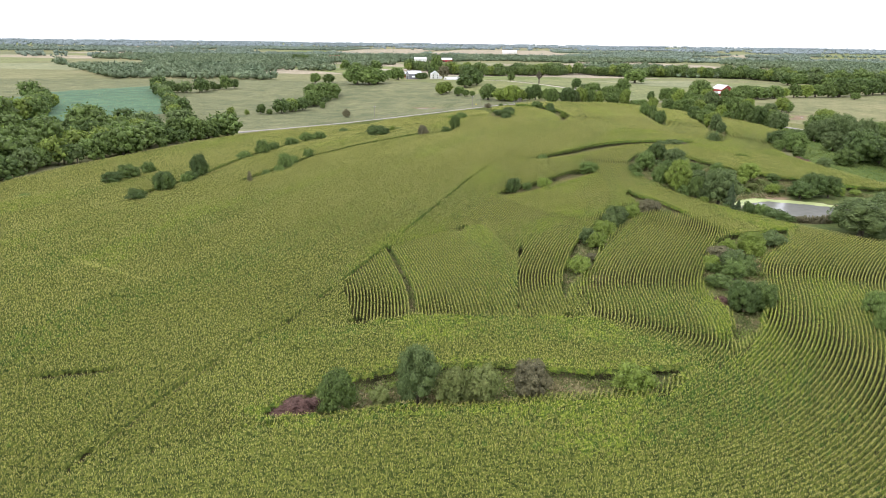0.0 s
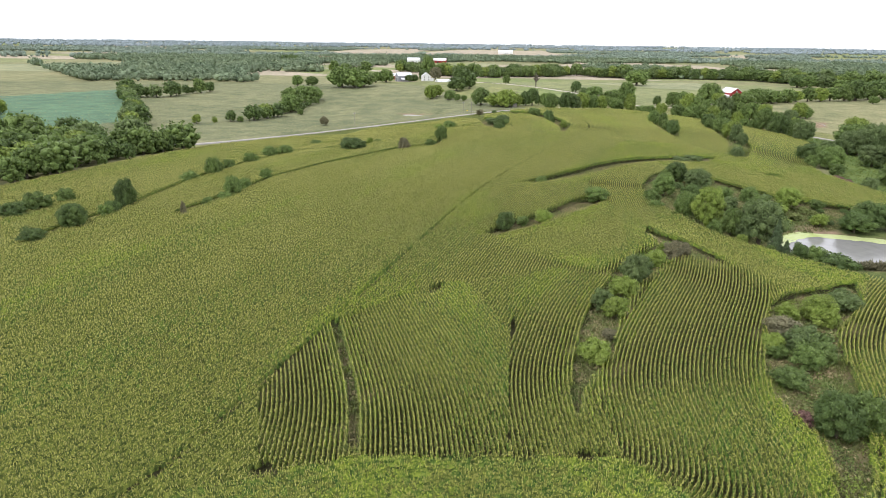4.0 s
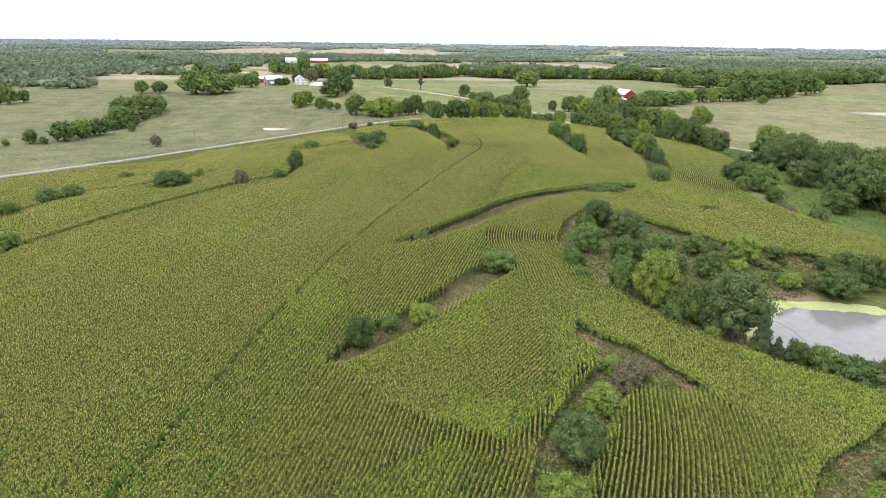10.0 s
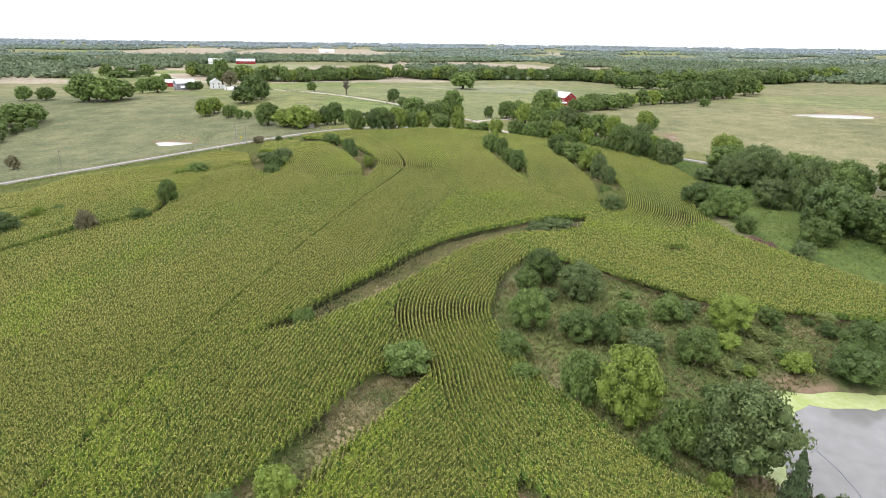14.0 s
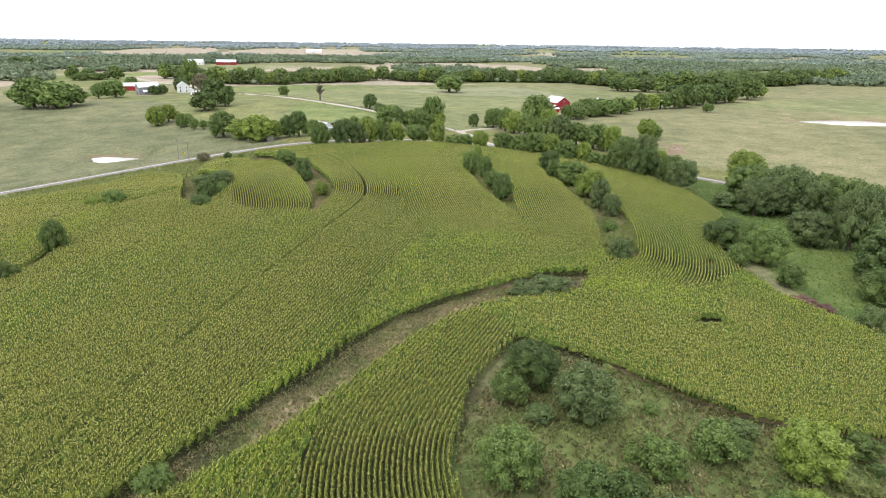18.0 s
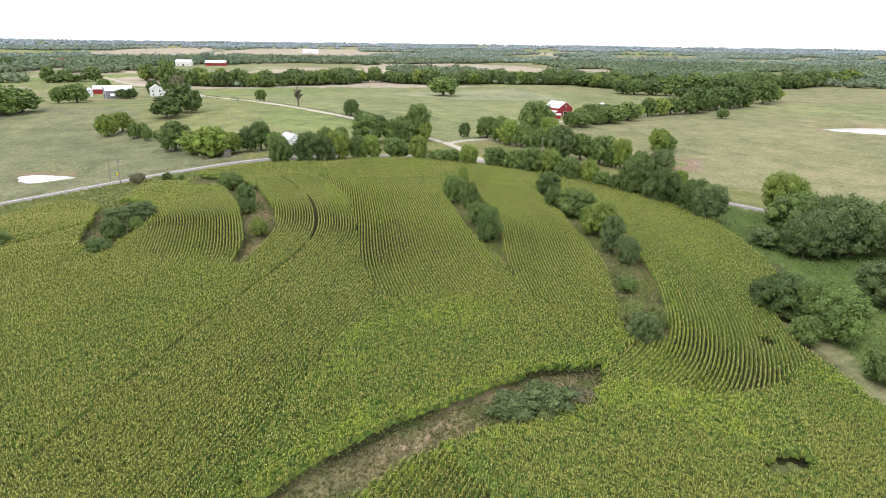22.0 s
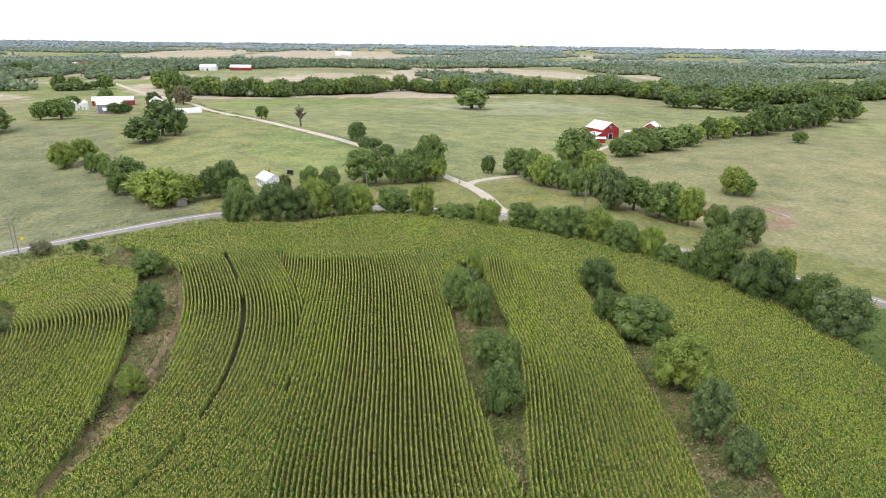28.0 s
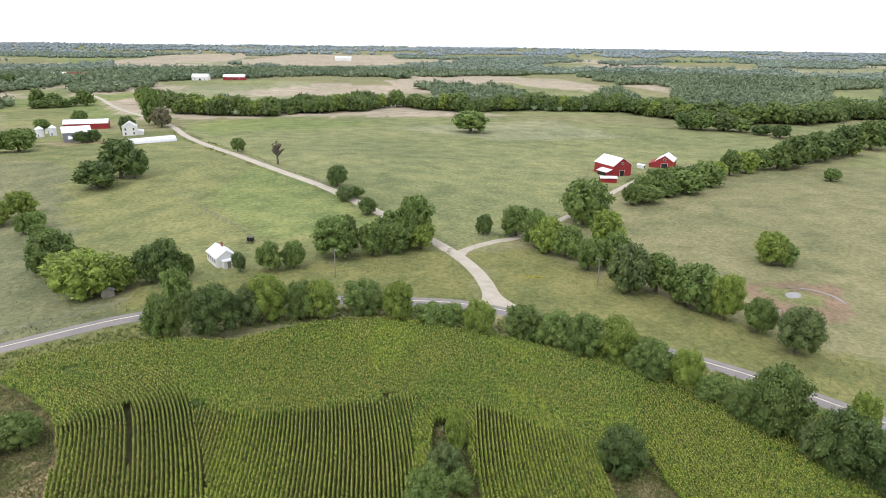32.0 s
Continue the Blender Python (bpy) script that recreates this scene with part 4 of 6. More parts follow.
tagged(new("verge_grass", mesh_of("verge_grass", v, f, LEAF["w"])), "rough green grass along the road verge", "grass", kind="stuff")
v, f = tufts(np.vstack([scattered(FIELDS[i][1], 8.0, 50 + i) for i in (1, 4, 5)]), 0.32, 34)
tagged(new("pasture_tussocks", mesh_of("pasture_tussocks", v, f, WEED)), "scattered dry grass tussocks in the rough pasture", "grass", kind="stuff")

# reeds on the near shore of the algae pond
reeds = []
cx, cy, rx, ry, turn, level = PONDS["algae pond"]
for a in np.linspace(3.3, 5.6, 700):
    k = rng.uniform(0.98, 1.16)
    u, w = rx * k * math.cos(a), ry * k * math.sin(a)
    c, s = math.cos(radians(turn)), math.sin(radians(turn))
    reeds.append((cx + u * c - w * s, cy + u * s + w * c))
v, f = tufts(np.array(reeds), 1.5, 35, 4)
tagged(new("reeds", mesh_of("reeds", v, f, LEAF["p"])), "brown-green reeds along the pond shore", "reeds", kind="stuff")


# ------------------------------------------------------------------ trees
def blob(centre, radii, seed, sub=2):
    bm = bmesh.new()
    bmesh.ops.create_icosphere(bm, subdivisions=sub, radius=1)
    r = np.random.default_rng(seed)
    v = np.array([p.co[:] for p in bm.verts]) * (1 + r.normal(0, 0.12, (len(bm.verts), 1)))
    f = np.array([[q.index for q in p.verts] for p in bm.faces])
    bm.free()
    return v * radii + centre, f


def crown_shape(seed, leaves, style):
    """Unit crown: radius about 1, height 0 to 1; leaf sprays on lobes, over inner masses."""
    r = np.random.default_rng(seed)
    lobes = []
    if style == "cedar":
        for i in range(16):
            z = 0.06 + 0.88 * i / 15
            rad = 0.95 * (1 - z) ** 0.8 + 0.05
            a = i * 2.4
            lobes.append(((0.3 * rad * math.cos(a), 0.3 * rad * math.sin(a), z), (0.72 * rad, 0.72 * rad, 0.09)))
    else:
        count = 18 if style == "bush" else 42
        lean = r.uniform(-0.12, 0.12, 2)
        for i in range(count):
            # spread evenly over the crown, denser above, each reaching out by its own length
            a, up = i * 2.399 + r.uniform(-0.35, 0.35), -0.75 + 1.7 * (i + 0.5) / count
            out = r.uniform(0.74, 1.08) if i % 6 else r.uniform(1.05, 1.2)
            ring = 0.72 * math.sqrt(max(0.03, 1 - min(up, 0.99) ** 2)) * out
            size = r.uniform(0.24, 0.38) if style == "bush" else r.uniform(0.17, 0.31)
            lobes.append(((ring * math.cos(a) + lean[0] * (up + 1), ring * math.sin(a) + lean[1] * (up + 1), 0.47 + 0.40 * up * (0.6 + 0.4 * out)), (size, size, size * r.uniform(0.4, 0.6))))
        lobes.append(((0, 0, 0.48), (0.6, 0.6, 0.32)))
    vs, fs, base = [], [], 0
    for i, (c, s) in enumerate(lobes):
        v, f = blob(np.array(c), np.array(s) * 0.78, seed * 31 + i, 1)
        vs.append(v), fs.append(f + base)
        base += len(v)
    weight = np.array([s[0] * s[2] for _, s in lobes])
    which = r.choice(len(lobes), leaves, p=weight / weight.sum())
    c, s = np.array([q[0] for q in lobes])[which], np.array([q[1] for q in lobes])[which]
    d = r.normal(0, 1, (leaves, 3))
    d[:, 2] = np.abs(d[:, 2]) * 1.1 - 0.2
    d /= np.linalg.norm(d, axis=1)[:, None]
    reach = r.uniform(0.82, 1.14, (leaves, 1))
    reach[r.random(leaves) < 0.12] *= 1.22
    p = c + d * s * reach
    # spray: a bent quad, drooping outwards
    t = np.cross(d, r.normal(0, 1, (leaves, 3)))
    t /= np.linalg.norm(t, axis=1)[:, None] + 1e-9
    o = d * 0.45 + np.cross(d, t) * 0.9 + r.normal(0, 0.25, (leaves, 3))
    k = 0.46 if leaves > 6000 else 0.64 if leaves > 2900 else 0.8 if leaves > 2400 else 0.9 if leaves > 1500 else 1.2 if leaves > 500 else 1.9
    wide, long = r.uniform(0.045, 0.085, (leaves, 1)) * k, r.uniform(0.06, 0.12, (leaves, 1)) * k
    flat = np.array([1, 1, 0.55])
    q = np.stack([p - t * wide * flat, p + t * wide * flat, p + o * 1.4 * long * flat], 1).reshape(-1, 3)
    fs.append(np.arange(len(q)).reshape(-1, 3) + base)
    vs.append(q)
    return np.vstack(vs), np.vstack(fs)


def trunk_mesh(seed, style):
    """Unit trunk: height to 0.7, tapered, with limbs."""
    r = random.Random(seed)
    bm = bmesh.new()
    if style == "bush":
        for i in range(5):
            a = i * 1.26 + r.uniform(0, 0.5)
            tube(bm, (0.05 * math.cos(a), 0.05 * math.sin(a), -0.04), (0.45 * math.cos(a), 0.45 * math.sin(a), 0.6), 0.04, 0.012, 5)
    elif style == "bare":
        tube(bm, (0, 0, -0.03), (0.05, 0.02, 0.5), 0.09, 0.06)
        tube(bm, (0.05, 0.02, 0.5), (0.0, 0.05, 0.98), 0.06, 0.01)
        for i in range(26):
            z = r.uniform(0.25, 0.85)
            a, ln = r.uniform(0, 6.3), r.uniform(0.35, 0.9) * (1.1 - z)
            end = Vector((ln * math.cos(a), ln * math.sin(a), min(z + ln * 0.45, 1)))
            start = Vector((0.04, 0.02, z))
            tube(bm, start, end, 0.05, 0.014, 5)
            for j in range(3):
                m = start.lerp(end, r.uniform(0.4, 0.95))
                tube(bm, m, m + Vector((r.uniform(-0.22, 0.22), r.uniform(-0.22, 0.22), r.uniform(0.03, 0.14))), 0.02, 0.006, 4)
    else:
        tube(bm, (0, 0, -0.04), (0.02, 0.01, 0.22), 0.10, 0.075, 9)
        tube(bm, (0.02, 0.01, 0.22), (0.0, 0.03, 0.7), 0.075, 0.03, 8)
        for i in range(8):
            a, z = i * 2.4 + r.uniform(-0.3, 0.3), 0.2 + 0.045 * i
            ln = r.uniform(0.45, 0.75)
            tube(bm, (0.01, 0.02, z), (ln * math.cos(a), ln * math.sin(a), z + 0.2), 0.04, 0.012, 6)
    me = bpy.data.meshes.new("trunk")
    bm.to_mesh(me)
    bm.free()
    me.materials.append(BARK)
    return me


CROWNS, TRUNKS = {}, {}


def crown_for(kind, style, level, variant):
    key = (kind, style, level, variant)
    if key not in CROWNS:
        count = int({"large": 7600, "near": 4600, "mid": 2800, "far": 1200}[level] * (0.62 if style == "bush" else 1))
        v, f = crown_shape(100 + variant * 7 + {"tree": 0, "bush": 40, "cedar": 80}[style], count, style)
        CROWNS[key] = mesh_of("crown", v, f, LEAF[kind])
    return CROWNS[key]


KIND_LABEL = {"m": "green broadleaf {}", "k": "dark green dense {}", "y": "yellow-green leafy {}", "g": "grey-green soft-leaved {}", "p": "brownish thin-leaved {}",
              "w": "rank green weed thicket", "r": "reddish-brown weed patch", "c": "dark conical cedar", "d": "bare leafless grey tree"}


def plant(x, y, h, r, kind, group, spot, number):
    if kind == "d":
        style, r = "bare", r * 1.9
    elif kind == "c":
        style = "cedar"
    else:
        style = "tree" if h > 5.5 and kind not in "wr" else "bush"
    word = "cedar" if style == "cedar" else ("weed_thicket" if kind in "wr" else ("bush" if style == "bush" else "tree"))
    near = min(np.hypot(MIDLINE[:, 0] - x, MIDLINE[:, 1] - y))
    level = "near" if y < 400 and near < 150 else ("mid" if y < 520 else "far")
    if level == "near" and r > 3.3 and style == "tree":
        level = "large"
    base = thing(word, on_ground(x, y, (number * 77) % 360, -0.05), KIND_LABEL[kind].format(word.replace("_", " ")) + " " + spot, word.replace("_", " "), group)
    base.scale = (r, r, h)
    if kind not in "wr":
        key = ("bare" if style == "bare" else "bush" if style == "bush" else "tree", number % 3)
        if key not in TRUNKS:
            TRUNKS[key] = trunk_mesh(key[1], key[0])
        ob = new("trunk" if style != "bush" else "stems", TRUNKS[key])
        ob.parent = base
    if style != "bare":
        ob = new("crown" if style != "bush" else "foliage", crown_for(kind, style, level, number % 4))
        ob.parent = base
    return base


PLANTS = {
    "first strip": [
        (-11.5, 21.8, 9.8, 3.5, "g"),
        (-22.7, 18.5, 7.2, 3.0, "m"),
        (-6.2, 21.1, 6.5, 2.5, "w"),
        (-2.1, 21.8, 6.5, 2.9, "w"),
        (5.4, 23.5, 6.8, 2.9, "p"),
        (21.3, 25.2, 5.1, 3.2, "y"),
        (-28.1, 18.2, 2.9, 2.8, "r"),
        (-30.3, 17.3, 1.9, 1.8, "r"),
        (-17.2, 21.6, 2.7, 1.7, "w"),
    ],
    "right strip": [
        (64.5, 95.7, 3.4, 2.3, "y"),
        (70.0, 95.6, 5.8, 3.7, "y"),
        (59.5, 88.1, 4.1, 3.4, "p"),
        (54.4, 81.9, 3.8, 2.2, "y"),
        (59.5, 81.4, 5.5, 3.2, "g"),
        (57.7, 75.8, 4.8, 2.8, "m"),
        (51.8, 57.4, 7.2, 3.4, "k"),
        (56.0, 58.5, 6.6, 3.1, "m"),
        (70.2, 93.9, 4.6, 2.9, "y"),
        (78.7, 101.4, 4.4, 3.6, "g"),
        (54.6, 79.9, 2.9, 1.9, "m"),
        (48.6, 60.1, 2.5, 1.5, "r"),
        (60.8, 88.0, 3.1, 2.8, "p"),
        (61.2, 79.8, 4.6, 3.5, "m"),
        (52.2, 70.3, 3.1, 2.9, "m"),
        (77.5, 56.7, 6.3, 2.8, "m"),
        (74.1, 47.6, 7.0, 2.6, "m"),
    ],
    "middle strip": [
        (51.3, 124.2, 5.0, 2.6, "p"),
        (54.2, 127.6, 3.6, 2.6, "p"),
        (51.5, 129.0, 3.0, 2.2, "y"),
        (57.2, 124.6, 2.0, 2.0, "w"),
        (45.5, 119.4, 4.4, 2.8, "y"),
        (38.3, 110.5, 6.8, 3.6, "g"),
        (33.2, 101.4, 4.9, 3.0, "y"),
        (28.1, 95.9, 4.6, 2.2, "g"),
        (29.8, 92.4, 4.7, 2.5, "y"),
        (26.8, 84.0, 2.2, 1.5, "p"),
        (21.8, 75.2, 4.6, 2.8, "y"),
    ],
    "upper strip": [
        (12.0, 140.1, 5.9, 2.7, "k"),
        (23.4, 146.6, 4.4, 2.5, "y"),
        (42.6, 169.2, 5.2, 3.7, "m"),
        (17.2, 145.6, 2.8, 1.9, "m"),
        (27.9, 186.5, 3.5, 2.1, "m"),
    ],
    "bush end": [
        (88.1, 227.9, 2.9, 3.5, "g"),
        (93.0, 227.9, 4.0, 3.8, "g"),
        (97.3, 228.6, 2.8, 2.6, "p"),
    ],
    "woodlot": [
        (76.6, 198.5, 8.0, 4.0, "k"),
        (71.9, 195.2, 4.9, 2.7, "m"),
        (81.7, 190.5, 7.5, 4.7, "g"),
        (66.7, 180.3, 7.4, 4.0, "m"),
        (59.7, 170.8, 4.6, 2.9, "m"),
        (73.1, 174.9, 6.2, 3.4, "k"),
        (77.4, 173.2, 5.4, 2.6, "k"),
        (85.6, 178.4, 5.1, 3.0, "m"),
        (94.2, 180.4, 5.2, 3.1, "m"),
        (83.0, 169.7, 4.2, 3.1, "g"),
        (90.0, 166.0, 6.5, 3.8, "m"),
        (104.2, 175.5, 7.4, 4.5, "y"),
        (65.4, 157.5, 8.4, 3.3, "m"),
        (70.9, 153.1, 11.7, 4.7, "y"),
        (74.1, 146.4, 8.1, 3.2, "m"),
        (80.2, 142.3, 13.3, 6.3, "g"),
        (76.7, 144.1, 8.4, 3.2, "g"),
        (107.4, 162.2, 3.9, 2.5, "y"),
        (121.5, 162.3, 8.8, 5.2, "k"),
        (126.8, 161.0, 8.3, 4.2, "k"),
    ],
    "woodlot more": [
        (69.3, 144.7, 4.8, 2.2, "m"),
        (59.2, 164.0, 3.4, 2.3, "m"),
        (73.9, 138.3, 3.4, 1.5, "y"),
    ],
    "pond cedar": [
        (80.3, 133.8, 9.5, 2.3, "c"),
        (82.3, 132.3, 4.9, 1.8, "c"),
        (85.0, 130.5, 5.2, 2.1, "k"),
        (87.9, 128.2, 5.4, 2.4, "m"),
        (78.7, 133.2, 3.2, 1.4, "m"),
    ],
    "pond right": [
        (111.7, 117.1, 12.0, 8.9, "g"),
        (115.5, 158.5, 6.3, 5.0, "k"),
        (90.9, 123.9, 4.6, 4.2, "k"),
        (120.4, 120.5, 13.3, 6.6, "g"),
    ],
    "creek trees": [
        (211.7, 315.9, 16.1, 7.5, "y"),
        (152.0, 251.8, 8.7, 6.0, "k"),
        (155.2, 241.5, 10.0, 5.7, "m"),
        (150.8, 228.1, 5.5, 2.9, "m"),
        (202.4, 283.0, 16.7, 8.1, "g"),
        (181.1, 254.5, 10.0, 6.4, "g"),
        (189.9, 249.9, 18.0, 6.4, "g"),
        (184.0, 291.5, 5.0, 4.6, "g"),
        (187.2, 282.6, 11.8, 5.9, "g"),
        (194.4, 249.0, 16.0, 5.0, "g"),
        (147.0, 241.1, 5.7, 3.1, "m"),
        (176.7, 233.0, 6.4, 3.1, "m"),
    ],
    "creek far": [
        (153.0, 255.7, 6.1, 4.6, "k"),
        (192.4, 282.9, 13.0, 7.4, "g"),
        (166.4, 219.6, 7.7, 5.8, "m"),
        (150.3, 207.6, 5.3, 2.9, "g"),
        (154.1, 248.9, 9.0, 4.5, "m"),
        (218.3, 262.2, 12.2, 7.0, "m"),
    ],
    "terrace west": [
        (46.1, 356.3, 5.8, 4.0, "m"),
        (51.0, 333.6, 6.7, 3.1, "k"),
        (51.6, 326.8, 4.3, 2.1, "k"),
        (54.9, 305.5, 4.7, 2.1, "y"),
    ],
    "terrace mid": [
        (115.1, 342.9, 8.5, 1.8, "y"),
        (112.3, 338.5, 5.0, 2.6, "g"),
        (116.4, 347.5, 3.4, 1.8, "w"),
        (113.6, 333.5, 3.6, 2.0, "m"),
        (108.1, 328.6, 8.5, 3.5, "m"),
        (110.6, 320.7, 8.2, 2.6, "m"),
        (108.9, 306.6, 6.5, 3.6, "m"),
        (110.8, 305.2, 5.9, 2.7, "m"),
        (106.4, 293.3, 8.3, 3.1, "k"),
    ],
    "terrace east": [
        (140.4, 335.1, 8.8, 4.2, "k"),
        (135.4, 320.0, 8.0, 2.7, "m"),
        (139.6, 314.7, 8.8, 5.7, "m"),
        (137.0, 297.8, 9.7, 5.1, "y"),
        (133.9, 284.8, 9.9, 3.3, "g"),
        (134.2, 277.8, 6.8, 2.7, "g"),
    ],
    "terrace east low": [
        (117.4, 243.5, 5.8, 3.1, "g"),
        (117.7, 248.7, 5.7, 2.2, "w"),
        (125.3, 263.1, 3.4, 2.0, "m"),
        (121.9, 248.1, 4.8, 1.8, "w"),
    ],
    "terrace far west": [
        (25.1, 329.0, 5.7, 4.7, "g"),
        (19.2, 332.5, 4.1, 3.4, "g"),
        (22.2, 314.1, 6.0, 3.2, "k"),
        (26.3, 317.9, 4.4, 2.0, "m"),
        (21.8, 303.7, 4.4, 3.1, "k"),
    ],
    "north west bushes": [
        (-46.4, 262.7, 7.1, 6.5, "k"),
        (-41.1, 275.6, 5.1, 1.7, "y"),
        (-38.0, 282.7, 3.1, 1.9, "m"),
        (-23.6, 255.0, 6.9, 2.7, "p"),
        (-11.5, 260.3, 4.6, 2.5, "m"),
        (-7.2, 277.1, 8.4, 3.0, "m"),
        (-3.5, 319.1, 5.6, 3.8, "m"),
        (-9.4, 318.9, 4.1, 2.6, "y"),
    ],
    "west bushes": [
        (-99.8, 162.4, 10.2, 3.4, "k"),
        (-99.5, 155.4, 5.1, 2.6, "k"),
        (-71.7, 176.7, 7.6, 3.0, "m"),
        (-71.8, 186.5, 4.6, 2.6, "m"),
        (-73.2, 171.4, 3.6, 2.2, "m"),
        (-76.1, 166.1, 3.2, 1.8, "m"),
        (-68.9, 201.9, 5.0, 2.3, "m"),
        (-95.9, 200.0, 4.9, 3.4, "m"),
        (-91.9, 211.9, 8.1, 3.4, "m"),
        (-89.6, 222.3, 5.5, 2.4, "m"),
        (-85.2, 236.5, 5.5, 3.2, "m"),
        (-81.8, 252.6, 6.1, 3.8, "m"),
        (-76.5, 258.1, 5.6, 3.8, "m"),
        (-69.4, 286.6, 3.8, 3.0, "m"),
        (-78.1, 152.7, 5.4, 1.0, "p"),
    ],
    "far west bushes": [
        (-125.1, 149.5, 5.8, 3.7, "k"),
        (-123.1, 158.0, 7.0, 4.3, "m"),
        (-120.9, 167.5, 6.0, 3.0, "m"),
        (-103.1, 141.0, 8.4, 4.0, "k"),
        (-106.1, 129.0, 4.8, 3.3, "k"),
        (-99.9, 151.7, 4.9, 2.1, "m"),
        (-141.5, 128.1, 2.8, 2.0, "m"),
        (-138.5, 130.5, 2.1, 1.7, "m"),
    ],
    "road trees": [
        (60.4, 389.6, 11.8, 4.3, "m"),
        (63.1, 403.9, 6.2, 3.3, "m"),
        (71.3, 390.9, 12.1, 6.1, "k"),
        (82.4, 397.5, 12.0, 5.2, "y"),
        (77.6, 395.2, 9.8, 3.9, "g"),
        (89.6, 396.7, 9.7, 4.1, "m"),
        (94.2, 396.4, 10.0, 4.6, "y"),
        (105.0, 398.5, 8.9, 5.7, "m"),
        (111.9, 392.5, 10.9, 4.0, "y"),
        (119.0, 390.6, 5.4, 4.0, "m"),
        (124.1, 388.9, 6.4, 3.9, "m"),
        (129.9, 384.4, 8.9, 4.2, "y"),
        (139.6, 382.7, 8.8, 4.8, "m"),
        (145.0, 378.8, 8.9, 5.1, "m"),
        (150.4, 373.5, 10.8, 5.2, "m"),
        (156.5, 370.8, 11.0, 5.2, "y"),
        (161.4, 363.5, 9.7, 5.0, "m"),
        (166.5, 360.0, 9.7, 3.7, "y"),
        (169.1, 354.1, 6.5, 3.3, "m"),
        (172.2, 350.5, 5.8, 3.3, "m"),
    ],
    "road trees more": [
        (174.9, 343.1, 14.9, 6.0, "m"),
        (179.2, 332.4, 13.0, 5.8, "k"),
        (190.4, 340.2, 10.9, 3.1, "y"),
        (181.1, 320.7, 12.4, 4.7, "m"),
        (182.1, 313.8, 11.8, 5.9, "g"),
        (171.8, 347.8, 6.9, 3.6, "m"),
        (168.2, 354.7, 4.9, 3.1, "m"),
        (176.7, 335.9, 8.7, 3.5, "g"),
        (182.1, 326.0, 8.5, 3.4, "k"),
    ],
    "school trees": [
        (49.1, 428.8, 10.1, 4.6, "k"),
        (58.1, 430.4, 7.1, 2.3, "m"),
        (71.8, 431.9, 6.1, 2.1, "g"),
        (80.0, 431.4, 8.8, 4.0, "m"),
        (86.6, 432.2, 8.3, 3.6, "m"),
        (98.9, 440.4, 13.3, 7.2, "m"),
        (103.3, 443.6, 13.0, 3.5, "m"),
        (110.2, 442.2, 10.7, 4.8, "m"),
        (116.9, 455.0, 10.7, 5.6, "m"),
        (124.8, 450.8, 17.5, 6.6, "m"),
        (126.2, 447.5, 10.1, 5.4, "y"),
        (117.6, 444.9, 9.9, 5.3, "m"),
    ],
    "drive trees": [
        (151.0, 462.9, 7.5, 3.2, "k"),
        (162.5, 461.1, 11.5, 6.0, "m"),
        (165.6, 450.1, 13.3, 4.8, "m"),
        (168.5, 444.0, 12.7, 5.8, "y"),
        (193.9, 475.3, 18.4, 9.9, "m"),
        (191.2, 449.1, 13.8, 6.0, "y"),
        (175.8, 428.4, 11.1, 4.5, "m"),
        (184.9, 429.5, 12.7, 5.3, "m"),
        (180.8, 411.7, 15.3, 6.4, "g"),
        (189.4, 411.2, 12.0, 5.7, "m"),
        (193.6, 401.5, 13.2, 6.9, "m"),
        (198.5, 392.0, 13.5, 4.6, "y"),
        (197.0, 396.2, 9.4, 4.5, "m"),
        (203.6, 385.2, 9.5, 4.6, "m"),
        (205.1, 373.8, 12.9, 5.7, "g"),
        (235.5, 503.8, 8.2, 7.7, "m"),
        (251.4, 514.8, 8.9, 7.8, "m"),
        (265.0, 520.3, 10.9, 10.4, "m"),
        (286.0, 534.1, 12.3, 8.5, "m"),
        (317.5, 561.0, 13.7, 6.5, "m"),
    ],
    "drive trees more": [
        (183.7, 414.9, 12.5, 3.2, "d"),
        (345.7, 574.9, 12.6, 8.5, "m"),
        (371.8, 579.1, 16.2, 10.4, "m"),
        (398.5, 592.1, 18.7, 10.8, "k"),
        (428.9, 603.0, 20.3, 10.9, "k"),
        (466.5, 619.5, 20.6, 11.9, "m"),
        (241.5, 428.8, 11.3, 5.8, "y"),
        (245.0, 427.9, 7.9, 4.7, "m"),
        (172.8, 439.7, 11.2, 5.5, "m"),
    ],
    "pasture trees": [
        (-16.0, 511.5, 10.4, 5.5, "y"),
        (-4.1, 491.5, 7.3, 4.3, "m"),
        (18.1, 446.1, 12.9, 7.4, "m"),
        (34.6, 422.8, 12.4, 8.0, "y"),
        (5.2, 563.2, 18.4, 9.2, "k"),
        (12.1, 560.2, 13.6, 6.4, "k"),
        (102.3, 529.5, 9.6, 4.9, "k"),
        (104.8, 505.4, 6.8, 3.6, "g"),
        (112.0, 486.6, 6.8, 3.8, "k"),
        (50.0, 624.0, 8.2, 4.4, "m"),
        (74.5, 578.6, 11.9, 3.7, "d"),
        (-33.5, 798.1, 28.8, 9.5, "m"),
        (-24.7, 781.3, 15.7, 7.9, "p"),
        (211.1, 732.6, 17.6, 14.4, "m"),
        (360.0, 535.8, 7.1, 4.5, "m"),
        (109.2, 510.2, 5.1, 3.5, "m"),
    ],
    "farm trees": [
        (-72.3, 650.9, 13.2, 8.8, "m"),
        (-104.1, 769.3, 9.0, 6.2, "m"),
        (-50.9, 685.1, 7.7, 5.3, "k"),
        (-45.9, 690.1, 7.8, 5.0, "k"),
